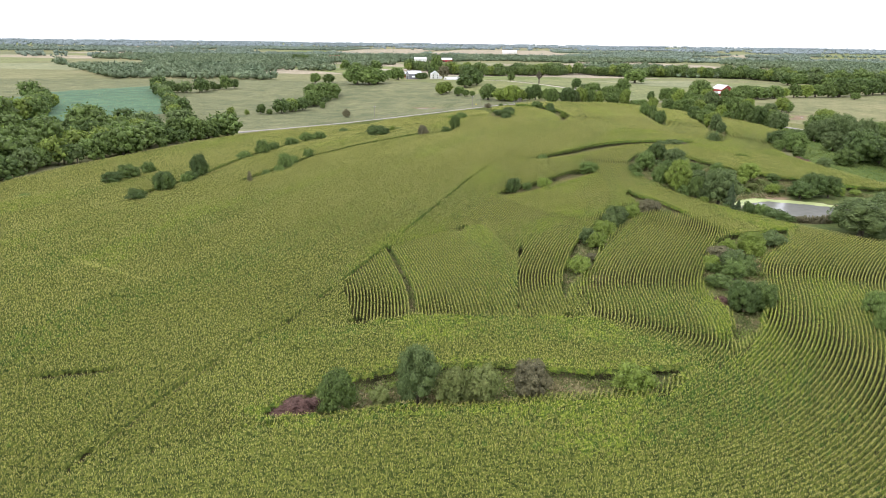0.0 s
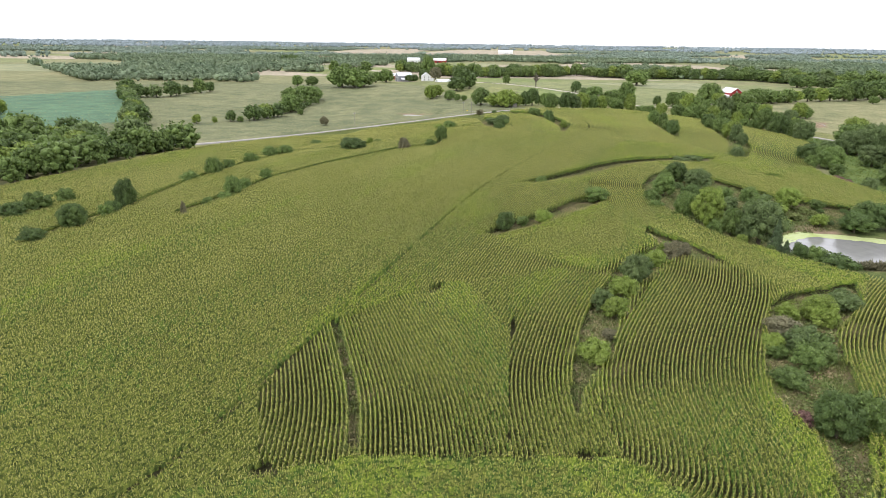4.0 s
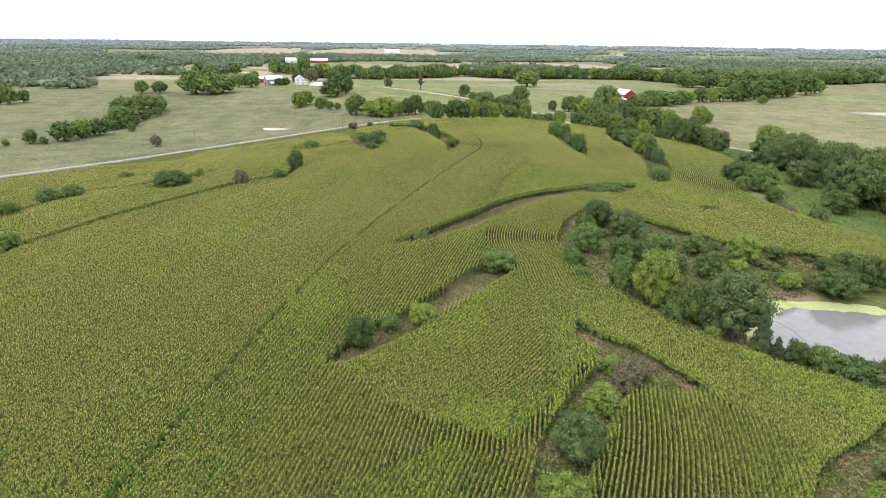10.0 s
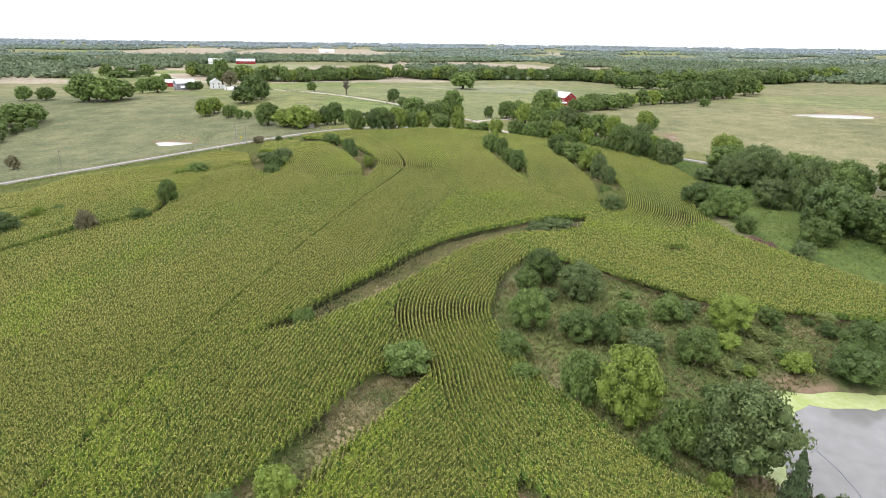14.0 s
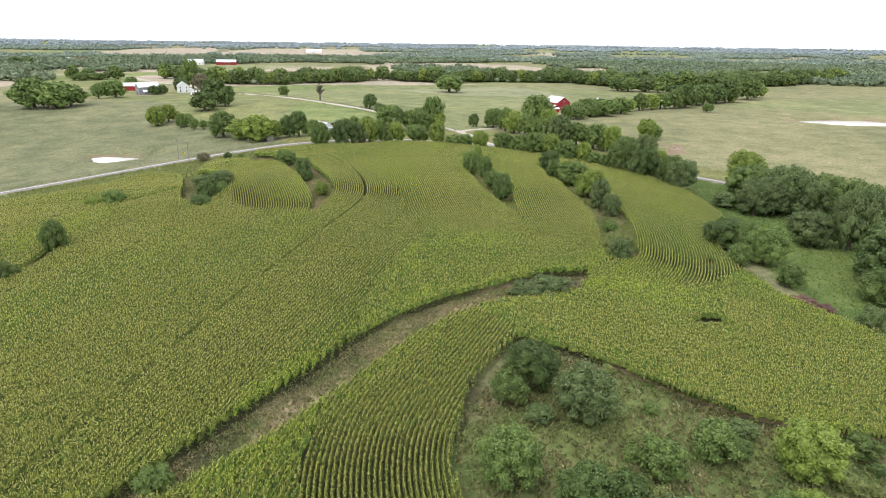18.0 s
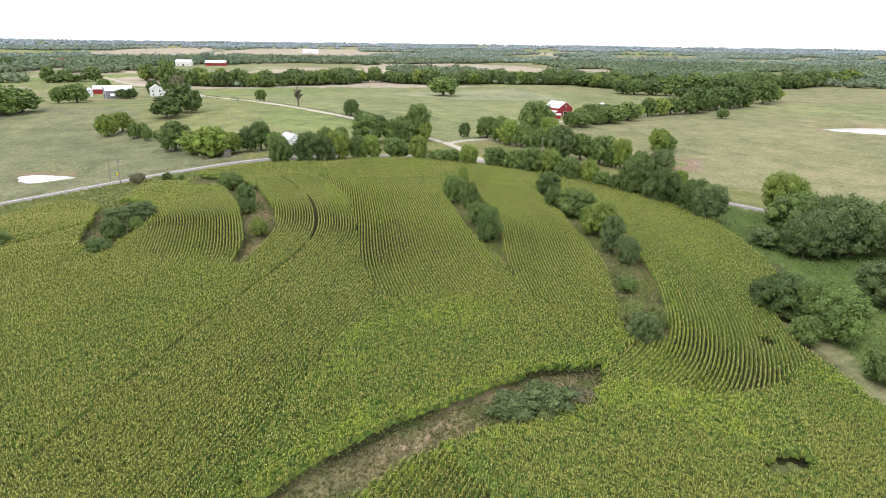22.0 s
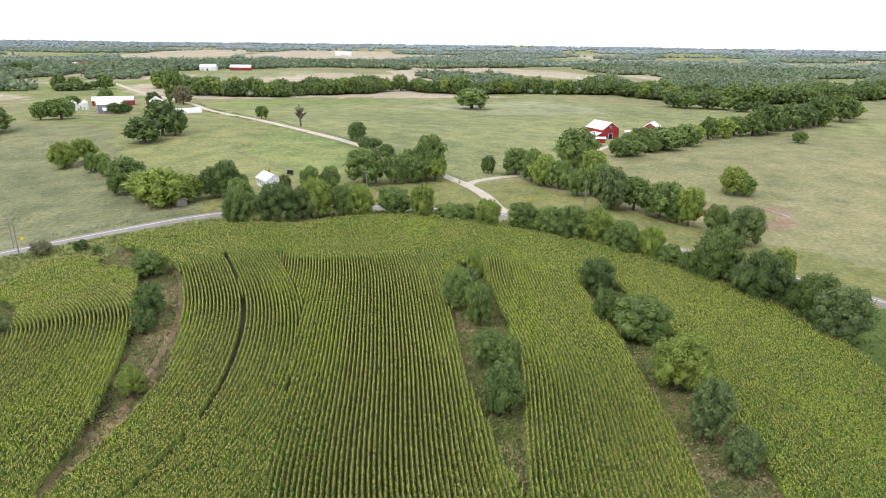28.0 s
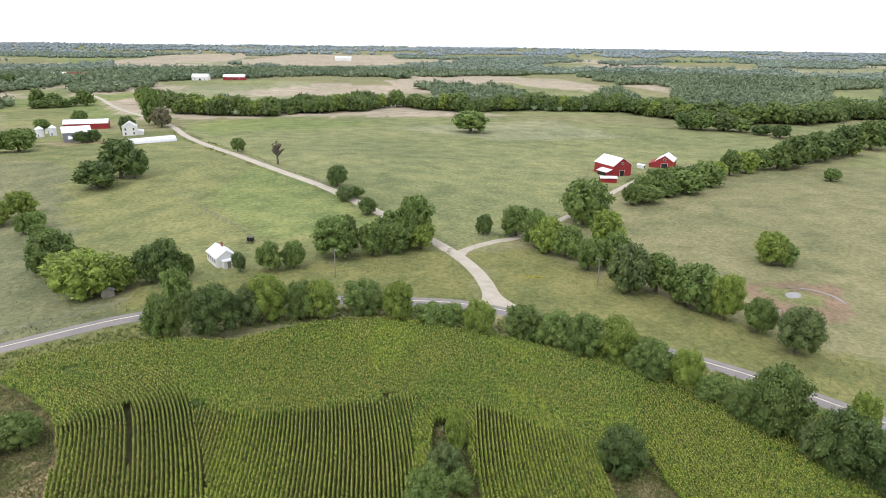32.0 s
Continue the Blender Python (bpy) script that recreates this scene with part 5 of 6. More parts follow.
        (-37.5, 737.6, 13.1, 6.0, "k"),
        (-89.4, 803.3, 12.0, 6.7, "m"),
        (-153.8, 947.7, 8.2, 11.1, "m"),
        (-170.7, 938.4, 7.5, 10.9, "m"),
    ],
    "west pasture": [
        (-155.7, 609.7, 10.9, 6.3, "m"),
        (-141.4, 609.4, 9.7, 6.8, "m"),
        (-108.8, 592.7, 19.8, 12.5, "m"),
        (-96.6, 590.0, 17.6, 13.5, "m"),
        (-88.0, 595.8, 14.6, 10.6, "m"),
        (-83.2, 647.9, 11.7, 5.9, "m"),
        (-75.9, 671.5, 11.7, 5.4, "m"),
        (-20.8, 502.0, 11.1, 5.7, "y"),
        (0.4, 544.9, 12.6, 8.9, "k"),
        (-6.8, 489.2, 8.1, 3.2, "m"),
        (1.1, 480.0, 5.9, 2.8, "m"),
        (30.4, 433.7, 9.7, 9.3, "y"),
        (40.9, 426.1, 9.1, 6.1, "y"),
        (-127.1, 473.0, 15.6, 9.4, "m"),
        (-123.2, 500.8, 13.3, 11.8, "m"),
        (-117.6, 513.5, 11.1, 7.0, "m"),
        (-121.7, 446.2, 13.1, 7.3, "m"),
        (-111.3, 431.7, 4.8, 2.3, "m"),
        (-83.3, 377.0, 6.1, 2.9, "p"),
        (6.3, 476.9, 5.1, 2.4, "m"),
    ],
    "north road belt": [
        (53.4, 428.4, 12.4, 5.0, "k"),
        (60.1, 409.7, 10.4, 3.9, "m"),
    ],
    "drive belt": [
        (226.8, 500.2, 9.8, 4.3, "m"),
        (241.3, 514.6, 10.3, 5.8, "m"),
        (251.7, 520.3, 12.3, 7.9, "m"),
        (266.3, 527.5, 11.7, 7.5, "m"),
        (279.8, 536.9, 10.4, 7.1, "k"),
        (288.6, 543.2, 11.6, 6.5, "m"),
        (303.1, 552.5, 9.9, 6.0, "y"),
        (329.5, 576.6, 12.1, 4.9, "k"),
        (331.8, 566.0, 12.6, 7.1, "y"),
        (356.8, 572.3, 15.3, 8.2, "m"),
        (367.5, 573.9, 19.7, 9.1, "k"),
        (388.4, 587.4, 13.7, 7.8, "m"),
        (415.5, 597.5, 16.7, 9.8, "k"),
        (434.8, 604.8, 16.1, 8.3, "y"),
        (489.8, 636.1, 14.4, 9.1, "y"),
    ],
    "pasture belt": [
        (397.6, 733.3, 16.2, 11.7, "k"),
        (405.7, 725.6, 14.6, 11.6, "m"),
        (422.5, 719.6, 16.0, 11.5, "g"),
        (431.8, 710.8, 11.3, 9.1, "m"),
        (437.7, 694.5, 8.7, 8.9, "k"),
        (440.9, 676.2, 11.0, 7.5, "k"),
    ],
}

SPOTS = {
    "first": "on a weedy strip in corn", "right": "on a weedy strip in corn", "middle": "on a grassy strip in corn", "upper": "on a dry grass strip in corn",
    "bush": "at the end of a dry strip", "woodlot": "in the woodlot by the pond", "pond": "beside the algae pond", "creek": "along the creek below the corn",
    "terrace": "on a terrace between corn rows", "north": "on a hedge strip in corn", "west": "on a hedge strip in corn", "far": "on a hedge strip in corn",
    "road": "in the tree belt along the road", "school": "beside the white schoolhouse yard", "drive": "in the belt along the farm driveway",
    "pasture": "in open green pasture", "farm": "around the farm buildings",
}
number = 0
PLANTS["west weeds"] = [(46.5, 378.4, 2.0, 1.7, "k"), (72.3, 360.6, 1.9, 1.3, "k"), (44.2, 378.0, 1.7, 1.2, "m")]
PLANTS["upper weeds"] = [(116.2, 212.3, 1.2, 1.5, "w"), (118.6, 212.5, 1.0, 1.1, "w"), (-20.6, 79.0, 0.9, 0.8, "w")]
PLANTS["creek thicket"] = [(145.2, 218.8, 2.4, 2.6, "r"), (147.5, 215.6, 2.0, 2.0, "r")]
PLANTS["road verge"] = [(15.0, 380.8, 3.7, 2.5, "p"), (29.1, 377.0, 2.5, 1.4, "m"), (23.9, 381.4, 2.8, 1.8, "k")]
# smaller bushes that fill the woodlot between its trees
fill = random.Random(12)
taken = [(q[0], q[1], q[3]) for rows in PLANTS.values() for q in rows]
PLANTS["woodlot thicket"] = []
while len(PLANTS["woodlot thicket"]) < 34:
    bx, by, br = fill.uniform(60, 140), fill.uniform(128, 208), fill.uniform(1.1, 2.3)
    clear = all(math.hypot(bx - q[0], by - q[1]) > 0.7 * (br + q[2]) for q in taken)
    if clear and bool(inside(bx, by, WOODLOT)) and float(pond_reach(np.array(bx), np.array(by), PONDS["algae pond"])) > 1.2:
        taken.append((bx, by, br))
        PLANTS["woodlot thicket"].append((bx, by, br * fill.uniform(1.0, 1.6), br, fill.choice("kmgwwmy")))
for area, rows in PLANTS.items():
    for x, y, h, r, kind in rows:
        number += 1
        plant(x, y, h, r, kind, "plants of the " + area.replace(" more", ""), SPOTS[area.split()[0]], number)

# tree belts that stand farther off: a line of ground, its depth, spacing, height
BELTS = [
    ([(-170, 120), (-167, 170), (-156, 205), (-146, 250), (-126, 281)], 26, 8.0, 11.0),
    ([(-200, 140), (-195, 190), (-185, 240), (-172, 280)], 40, 10.0, 12.0),
    ([(-158, 290), (-182, 335), (-204, 380), (-240, 450), (-285, 530)], 10, 8.0, 10.0),
    ([(-255, 276), (-264, 327), (-310, 400)], 30, 11.0, 12.0),
    ([(-160, 373), (-150, 384), (-134, 402), (-124, 438), (-110, 492)], 8, 8.5, 8.0),
    ([(-262, 497), (-240, 515), (-222, 563)], 16, 9.0, 11.0),
    ([(-30, 868), (63, 862), (130, 890), (170, 925)], 28, 6.5, 14.0),
    ([(175, 920), (246, 872), (320, 880), (396, 856)], 30, 7.0, 14.0),
    ([(396, 850), (440, 760), (520, 750), (640, 775), (800, 830)], 36, 8.5, 15.0),
    ([(200, 300), (225, 262), (262, 222), (300, 190)], 22, 10.0, 13.0),
    ([(178, 235), (186, 210), (196, 180), (205, 150)], 26, 10.0, 12.0),
    ([(-333.4, 1232.6), (-297.6, 1209.6)], 14, 8.0, 13.0),
    ([(-192.7, 978.3), (-164.8, 965.7), (-130.3, 964.8)], 12, 8.0, 13.0),
    ([(-81.6, 962.9), (-40.8, 948.3)], 20, 8.0, 14.0),
]
r = random.Random(4)
belt_parts = {k: ([], []) for k in "mkyg"}
stems = ([], [])
stem_shape = (np.array([(0.09 * math.cos(a) * (1 if z < 0.1 else 0.5), 0.09 * math.sin(a) * (1 if z < 0.1 else 0.5), z) for z in (-0.05, 0.5) for a in np.arange(5) * 1.2566]),
              np.array([(i, (i + 1) % 5, 5 + (i + 1) % 5, 5 + i) for i in range(5)]))
shapes = [crown_shape(300 + i, 520, "tree") for i in range(5)]
fine_shapes = [crown_shape(320 + i, 3000, "tree") for i in range(3)]
for line, depth, gap, tallness in BELTS:
    p = rounded(line, 1.0)
    s = np.r_[0, np.cumsum(np.hypot(*np.diff(p, axis=0).T))]
    for row in range(max(1, int(depth / gap))):
        for at in np.arange(row * gap * 0.5, s[-1], gap):
            x = float(np.interp(at, s, p[:, 0])) + r.uniform(-0.5, 0.5) * gap + (row * gap * (-0.8 if line[0][0] < 0 else 0.6))
            y = float(np.interp(at, s, p[:, 1])) + r.uniform(-0.5, 0.5) * gap + row * gap * 0.6 + (7 * math.sin(at / 19 + 1) + 4 * math.sin(at / 7.5) if line[0][1] > 600 else 0)
            h = tallness * r.choice((0.55, 0.75, 0.85, 0.95, 1.0, 1.1, 1.3)) * r.uniform(0.9, 1.1)
            wide, turn, kind = h * r.uniform(0.45, 0.62), r.uniform(0, 6.3), r.choice("mmmkkyg")
            c, t = math.cos(turn), math.sin(turn)
            m = np.array([[c * wide, -t * wide, 0], [t * wide, c * wide, 0], [0, 0, h]])
            foot = np.array([x, y, float(ground(x, y)) - 0.1])
            for (v, f), (vs, fs) in ((r.choice(fine_shapes if x > 150 and y < 340 else shapes), belt_parts[kind]), (stem_shape, stems)):
                fs.append(f + sum(len(q) for q in vs))
                vs.append(v @ m.T + foot)
belt = thing("tree_belt", pose(0, 0, 0), "green tree belts along far field edges", "tree belt", kind="stuff")
for kind, (vs, fs) in belt_parts.items():
    ob = new("crowns", mesh_of("crowns", np.vstack(vs), np.vstack(fs), LEAF[kind]))
    ob.parent = belt
    tagged(ob, kind="stuff")
ob = new("trunks", mesh_of("trunks", np.vstack(stems[0]), np.vstack(stems[1]), BARK))
ob.parent = belt
tagged(ob, kind="stuff")


# ------------------------------------------------------------------ far woods
def woods_field(x, y):
    """Above 0: woodland."""
    return (0.8 * np.sin(x / 240 + 0.6 + np.sin(y / 330)) * np.sin(y / 150 + 1.1 + np.sin(x / 410)) + 0.7 * np.sin((x + 0.6 * y) / 110) * np.sin((y - 0.4 * x) / 85 + 2)
            + 0.45 * np.sin(x / 41 + np.sin(y / 60)) * np.sin(y / 29) + 0.25)


def far_woods(name, near, far, gap, size, material, threshold, label, leaves):
    r = np.random.default_rng(int(near))
    half = radians(50)
    area = half * (far**2 - near**2)
    n = int(area / gap**2)
    d = np.sqrt(r.uniform(near**2, far**2, n))
    a = r.uniform(-half, half, n) + radians(10)
    x, y = 60 + d * np.sin(a), 120 + d * np.cos(a)
    forest = np.zeros(len(x), bool)
    for poly in WOODS:
        forest |= inside(x + 12 * np.sin(y / 19), y + 12 * np.sin(x / 23), poly)
    keep = forest | ((woods_field(x, y) > threshold) & ((y > 930) | (x > 650) | (x < -480)))
    # trees keep clear of the fields, and of the low ground before them, so that these lie open to view
    ux, uy = x - 90, y - 250
    away = np.hypot(ux, uy)
    ux, uy = ux / away, uy / away
    for kind, poly in FIELDS:
        open_way = 230 if np.mean([c[1] for c in poly]) > 900 and kind in ("tilled", "hay", "meadow") else 0
        for k in range(0, open_way + 1, 32):
            keep &= ~inside(x + ux * k, y + uy * k, poly)
    x, y = x[keep], y[keep]
    z = ground(x, y)
    shape_v, shape_f = blob(np.zeros(3), np.ones(3), 5, 1)
    vs, fs = [], []
    m = len(x)
    rad = size * r.uniform(0.5, 1.4, (m, 1, 1))
    squash = np.array([1, 1, 1]) * np.stack([r.uniform(0.75, 1.2, m), r.uniform(0.75, 1.2, m), r.uniform(0.6, 1.15, m)], 1)[:, None]
    bodies = shape_v[None] * rad * 0.86 * squash * (1 + r.normal(0, 0.16, (m, len(shape_v), 1))) + np.stack([x, y, z + 0.75 * rad[:, 0, 0]], 1)[:, None]
    vs.append(bodies.reshape(-1, 3))
    fs.append((shape_f[None] + (np.arange(m) * len(shape_v))[:, None, None]).reshape(-1, 3))
    if leaves:
        d3 = r.normal(0, 1, (m, leaves, 3))
        d3[..., 2] = np.abs(d3[..., 2])
        d3 /= np.linalg.norm(d3, axis=-1, keepdims=True)
        p = d3 * rad * squash * r.uniform(0.88, 1.2, (m, leaves, 1)) + np.stack([x, y, z + 0.75 * rad[:, 0, 0]], 1)[:, None]
        j = r.normal(0, 1, (m, leaves, 3, 3)) * (0.2 * rad[..., None])
        q = (p[:, :, None] + j).reshape(-1, 3)
        fs.append(np.arange(len(q)).reshape(-1, 3) + m * len(shape_v))
        vs.append(q)
    tagged(new(name, mesh_of(name, np.vstack(vs), np.vstack(fs), material)), label, "woods", kind="stuff")


# each farther wood takes a leaf colour with more haze in it
far_woods("far_woods", 440, 1500, 8.0, 4.8, HAZY_FAR_LEAF, 0.42, "broken woodland between far fields, slight haze in its green", 46)
far_woods("distant_woods", 1500, 2700, 13.0, 5.2, HAZY_MID_LEAF, 0.35, "distant woodland and hedgerows, haze painted into their green", 14)
far_woods("horizon_woods", 2700, 4990, 27.0, 7.0, HAZE_BLUE_LEAF, 0.25, "woodland along the horizon, painted blue-green with haze", 5)



# ------------------------------------------------------------------ buildings
def gable_house(name, x, y, turn, wide, long, eave, ridge, wall_mat, roof_mat, label, category, openings=(), group="", over=0.4, sink=0.4):
    """A gabled building, its ridge along its own y. openings: side, offset, sill, width, height, name, material."""
    base = thing(name, on_ground(x, y, turn), label, category, group)
    w, l = wide / 2, long / 2
    for side in (-1, 1):
        part("wall", box(bmesh.new(), side * w - 0.12, side * w + 0.12, -l, l, -sink, eave), wall_mat, base)
        bm = bmesh.new()
        pts = [(-w, -sink), (w, -sink), (w, eave), (0, ridge), (-w, eave)]
        rows = [[bm.verts.new((a, side * (l - 0.12) + t, b)) for a, b in pts] for t in (-0.11, 0.11)]
        bm.faces.new(rows[0]), bm.faces.new(rows[1][::-1])
        for i in range(5):
            bm.faces.new((rows[0][i], rows[1][i], rows[1][(i + 1) % 5], rows[0][(i + 1) % 5]))
        bmesh.ops.recalc_face_normals(bm, faces=bm.faces)
        part("gable_wall", bm, wall_mat, base)
        bm = bmesh.new()
        slope = (ridge - eave) / w
        out = w + over
        low = ridge - slope * out
        prof = [(0, ridge + 0.03), (side * out, low + 0.03), (side * out, low + 0.2), (0, ridge + 0.2)]
        rows = [[bm.verts.new((a, t, b)) for a, b in prof] for t in (-l - over, l + over)]
        bm.faces.new(rows[0]), bm.faces.new(rows[1][::-1])
        for i in range(4):
            bm.faces.new((rows[0][i], rows[1][i], rows[1][(i + 1) % 4], rows[0][(i + 1) % 4]))
        bmesh.ops.recalc_face_normals(bm, faces=bm.faces)
        panel = part("roof", bm, roof_mat, base)
        for k in range(int((2 * l + 2 * over) / 1.2)):
            t = -l - over + 0.6 + 1.2 * k
            bm = bmesh.new()
            prof = [(0.05 * side, ridge + 0.21), (side * out, low + 0.21)]
            vv = [bm.verts.new((a, t + dt, b + dz)) for a, b in prof for dt, dz in ((-0.03, 0), (0.03, 0), (0, 0.05))]
            bm.faces.new((vv[0], vv[2], vv[5], vv[3])), bm.faces.new((vv[2], vv[1], vv[4], vv[5]))
            part("roof_seam", bm, roof_mat, panel)
    for side, offset, sill, ow, oh, oname, omat in openings:
        bm = bmesh.new()
        frame_bm = bmesh.new()
        if side in "ew":
            s = 1 if side == "e" else -1
            a, b = sorted((s * (w + 0.10), s * (w + 0.15)))
            box(bm, a, b, offset - ow / 2, offset + ow / 2, sill, sill + oh)
            a, b = sorted((s * (w + 0.08), s * (w + 0.2)))
            for y0, y1, z0, z1 in ((offset - ow / 2 - 0.1, offset - ow / 2, sill - 0.1, sill + oh + 0.1), (offset + ow / 2, offset + ow / 2 + 0.1, sill - 0.1, sill + oh + 0.1),
                                   (offset - ow / 2, offset + ow / 2, sill + oh, sill + oh + 0.1), (offset - ow / 2, offset + ow / 2, sill - 0.1, sill)):
                box(frame_bm, a, b, y0, y1, z0, z1)
        else:
            s = 1 if side == "n" else -1
            a, b = sorted((s * (l - 0.02), s * (l + 0.04)))
            box(bm, offset - ow / 2, offset + ow / 2, a, b, sill, sill + oh)
            a, b = sorted((s * (l - 0.03), s * (l + 0.09)))
            for x0, x1, z0, z1 in ((offset - ow / 2 - 0.1, offset - ow / 2, sill - 0.1, sill + oh + 0.1), (offset + ow / 2, offset + ow / 2 + 0.1, sill - 0.1, sill + oh + 0.1),
                                   (offset - ow / 2, offset + ow / 2, sill + oh, sill + oh + 0.1), (offset - ow / 2, offset + ow / 2, sill - 0.1, sill)):
                box(frame_bm, x0, x1, a, b, z0, z1)
        ob = part(oname, bm, omat, base)
        part("frame", frame_bm, WHITE_PAINT, ob)
    return base


def lean_to(base, x0, x1, y0, y1, low, high, wall_mat, roof_mat, along="x"):
    """A shed-roofed wing on a building; high at x0 when along is x."""
    bm = bmesh.new()
    pts = [(x0, -0.3), (x1, -0.3), (x1, low), (x0, high)]
    rows = [[bm.verts.new((a, t, b)) for a, b in pts] for t in (y0, y1)]
    bm.faces.new(rows[0]), bm.faces.new(rows[1][::-1])
    for i in range(4):
        bm.faces.new((rows[0][i], rows[1][i], rows[1][(i + 1) % 4], rows[0][(i + 1) % 4]))
    bmesh.ops.recalc_face_normals(bm, faces=bm.faces)
    part("wing_wall", bm, wall_mat, base)
    bm = bmesh.new()
    e = 0.4 if x1 > x0 else -0.4
    k = (low - high) / (x1 - x0)
    pts = [(x0, high + 0.03), (x1 + e, low + k * e + 0.03), (x1 + e, low + k * e + 0.17), (x0, high + 0.17)]
    rows = [[bm.verts.new((a, t, b)) for a, b in pts] for t in (y0 - 0.3, y1 + 0.3)]
    bm.faces.new(rows[0]), bm.faces.new(rows[1][::-1])
    for i in range(4):
        bm.faces.new((rows[0][i], rows[1][i], rows[1][(i + 1) % 4], rows[0][(i + 1) % 4]))
    bmesh.ops.recalc_face_normals(bm, faces=bm.faces)
    part("wing_roof", bm, roof_mat, base)


# white one-room schoolhouse
school = gable_house("schoolhouse", 65.8, 440.6, 26, 5.6, 8.6, 2.9, 4.7, WHITE_PAINT, WHITE_METAL, "small white clapboard schoolhouse with a white metal roof", "schoolhouse",
                     [("w", -3.0, 1.0, 0.9, 1.4, "window", DARK), ("w", -1.0, 1.0, 0.9, 1.4, "window", DARK), ("w", 1.0, 1.0, 0.9, 1.4, "window", DARK), ("w", 3.0, 1.0, 0.9, 1.4, "window", DARK),
                      ("e", -2.6, 1.0, 0.9, 1.4, "window", DARK), ("e", 0.0, 1.0, 0.9, 1.4, "window", DARK), ("e", 2.6, 1.0, 0.9, 1.4, "window", DARK)])
part("porch_wall", box(bmesh.new(), -1.5, 1.5, -6.4, -4.5, -0.3, 2.3), WHITE_PAINT, school)
part("porch_roof", box(bmesh.new(), -1.8, 1.8, -6.8, -4.55, 2.3, 2.48, 0.05), WHITE_METAL, school)
part("door", box(bmesh.new(), -0.5, 0.5, -6.45, -6.38, 0, 2.05), GREY_WOOD, school)
part("chimney", box(bmesh.new(), 0.7, 1.2, 1.6, 2.1, 3.8, 5.6, 0.03), BRICK, school)
for k in range(9):
    for s in (-1, 1):
        part("clapboard", box(bmesh.new(), s * 2.93 - 0.02, s * 2.93 + 0.02, -4.3, 4.3, 0.05 + 0.32 * k, 0.3 + 0.32 * k), WHITE_PAINT, school)

# red barns at the end of the driveway
barn = gable_house("red_barn", 252.0, 570.0, 14, 12.0, 15.5, 5.8, 9.6, RED_PAINT, WHITE_METAL, "red gabled barn with a white metal roof", "barn",
                   [("s", 0.0, 0.0, 3.0, 3.2, "barn_door", DARK), ("e", -4.0, 0.2, 2.6, 2.8, "barn_door", DARK), ("e", 3.5, 1.2, 1.0, 1.0, "window", DARK), ("s", 0.0, 6.2, 1.2, 1.2, "hay_door", DARK)])
lean_to(barn, -6.1, -9.6, -7.0, 1.0, 2.6, 3.8, RED_PAINT, WHITE_METAL)
# dark sheet on the solid wing wall for the shade of its open side
part("opening_shade", box(bmesh.new(), -9.68, -9.62, -6.0, 0.0, 0.2, 2.1), DARK, barn)
second = gable_house("red_stable", 297.0, 592.0, -38, 9.5, 14.0, 4.4, 7.4, RED_PAINT, WHITE_METAL, "low red stable with a white metal roof and open front", "stable",
                     [("s", 0.0, 0.0, 3.4, 3.0, "barn_door", DARK), ("s", 0.0, 4.6, 1.1, 1.1, "hay_door", DARK), ("w", 2.0, 0.8, 1.0, 0.9, "window", DARK)])
lean_to(second, -4.9, -8.6, -6.8, 6.8, 2.3, 3.5, RED_PAINT, RED_PAINT)
# its open bays are dark panels that carry the shade inside
gable_house("open_shed", 238.0, 546.0, 78, 3.6, 8.0, 2.3, 3.0, RED_PAINT, WHITE_METAL, "small red open-fronted shed with a white roof", "shed",
                   [("e", -2.4, 0.1, 2.0, 1.6, "bay", DARK), ("e", 0.0, 0.1, 2.0, 1.6, "bay", DARK), ("e", 2.4, 0.1, 2.0, 1.6, "bay", DARK)])
gable_house("wagon_shelter", 279.0, 588.0, 40, 2.4, 4.0, 1.8, 2.4, WHITE_PAINT, WHITE_METAL, "little white shelter in the barnyard", "shelter", [("s", 0, 0.1, 1.4, 1.4, "bay", DARK)])

# farmstead on the hill
grey = gable_house("grey_barn", -58.0, 699.0, -68, 12.0, 16.0, 6.2, 9.4, GREY_METAL, WHITE_METAL, "large grey sided barn with a white metal roof", "barn",
                   [("w", -4.0, 0.0, 2.4, 3.0, "barn_door", DARK), ("w", 3.0, 0.0, 2.4, 3.0, "barn_door", DARK), ("s", 0, 0, 3.4, 3.6, "barn_door", DARK), ("s", -3.4, 3.8, 1.1, 1.1, "window", DARK), ("s", 3.4, 3.8, 1.1, 1.1, "window", DARK)])
lean_to(grey, 6.1, 9.0, -5.0, 5.0, 2.6, 4.0, GREY_METAL, WHITE_METAL)
gable_house("long_red_barn", -78.0, 780.0, -80, 12.0, 30.0, 4.2, 6.8, RED_PAINT, WHITE_METAL, "long low red livestock barn with a white metal roof", "barn",
            [("w", -11, 0.2, 3.0, 2.8, "barn_door", DARK), ("w", -5, 1.4, 1.4, 1.0, "window", DARK), ("w", 3, 1.4, 1.4, 1.0, "window", DARK), ("w", 11, 1.4, 1.4, 1.0, "window", DARK)])
house = gable_house("farmhouse", -35.0, 733.0, 12, 9.0, 13.0, 6.2, 9.4, WHITE_PAINT, WHITE_METAL, "two-storey white farmhouse with a white roof", "house",
                    [(s, o, z, 0.9, 1.5, "window", DARK) for s in "sw" for o in (-2.6, 2.6) for z in (0.9, 3.8)])
lean_to(house, 4.6, 8.5, -5.0, 5.0, 2.5, 3.3, WHITE_PAINT, WHITE_METAL)
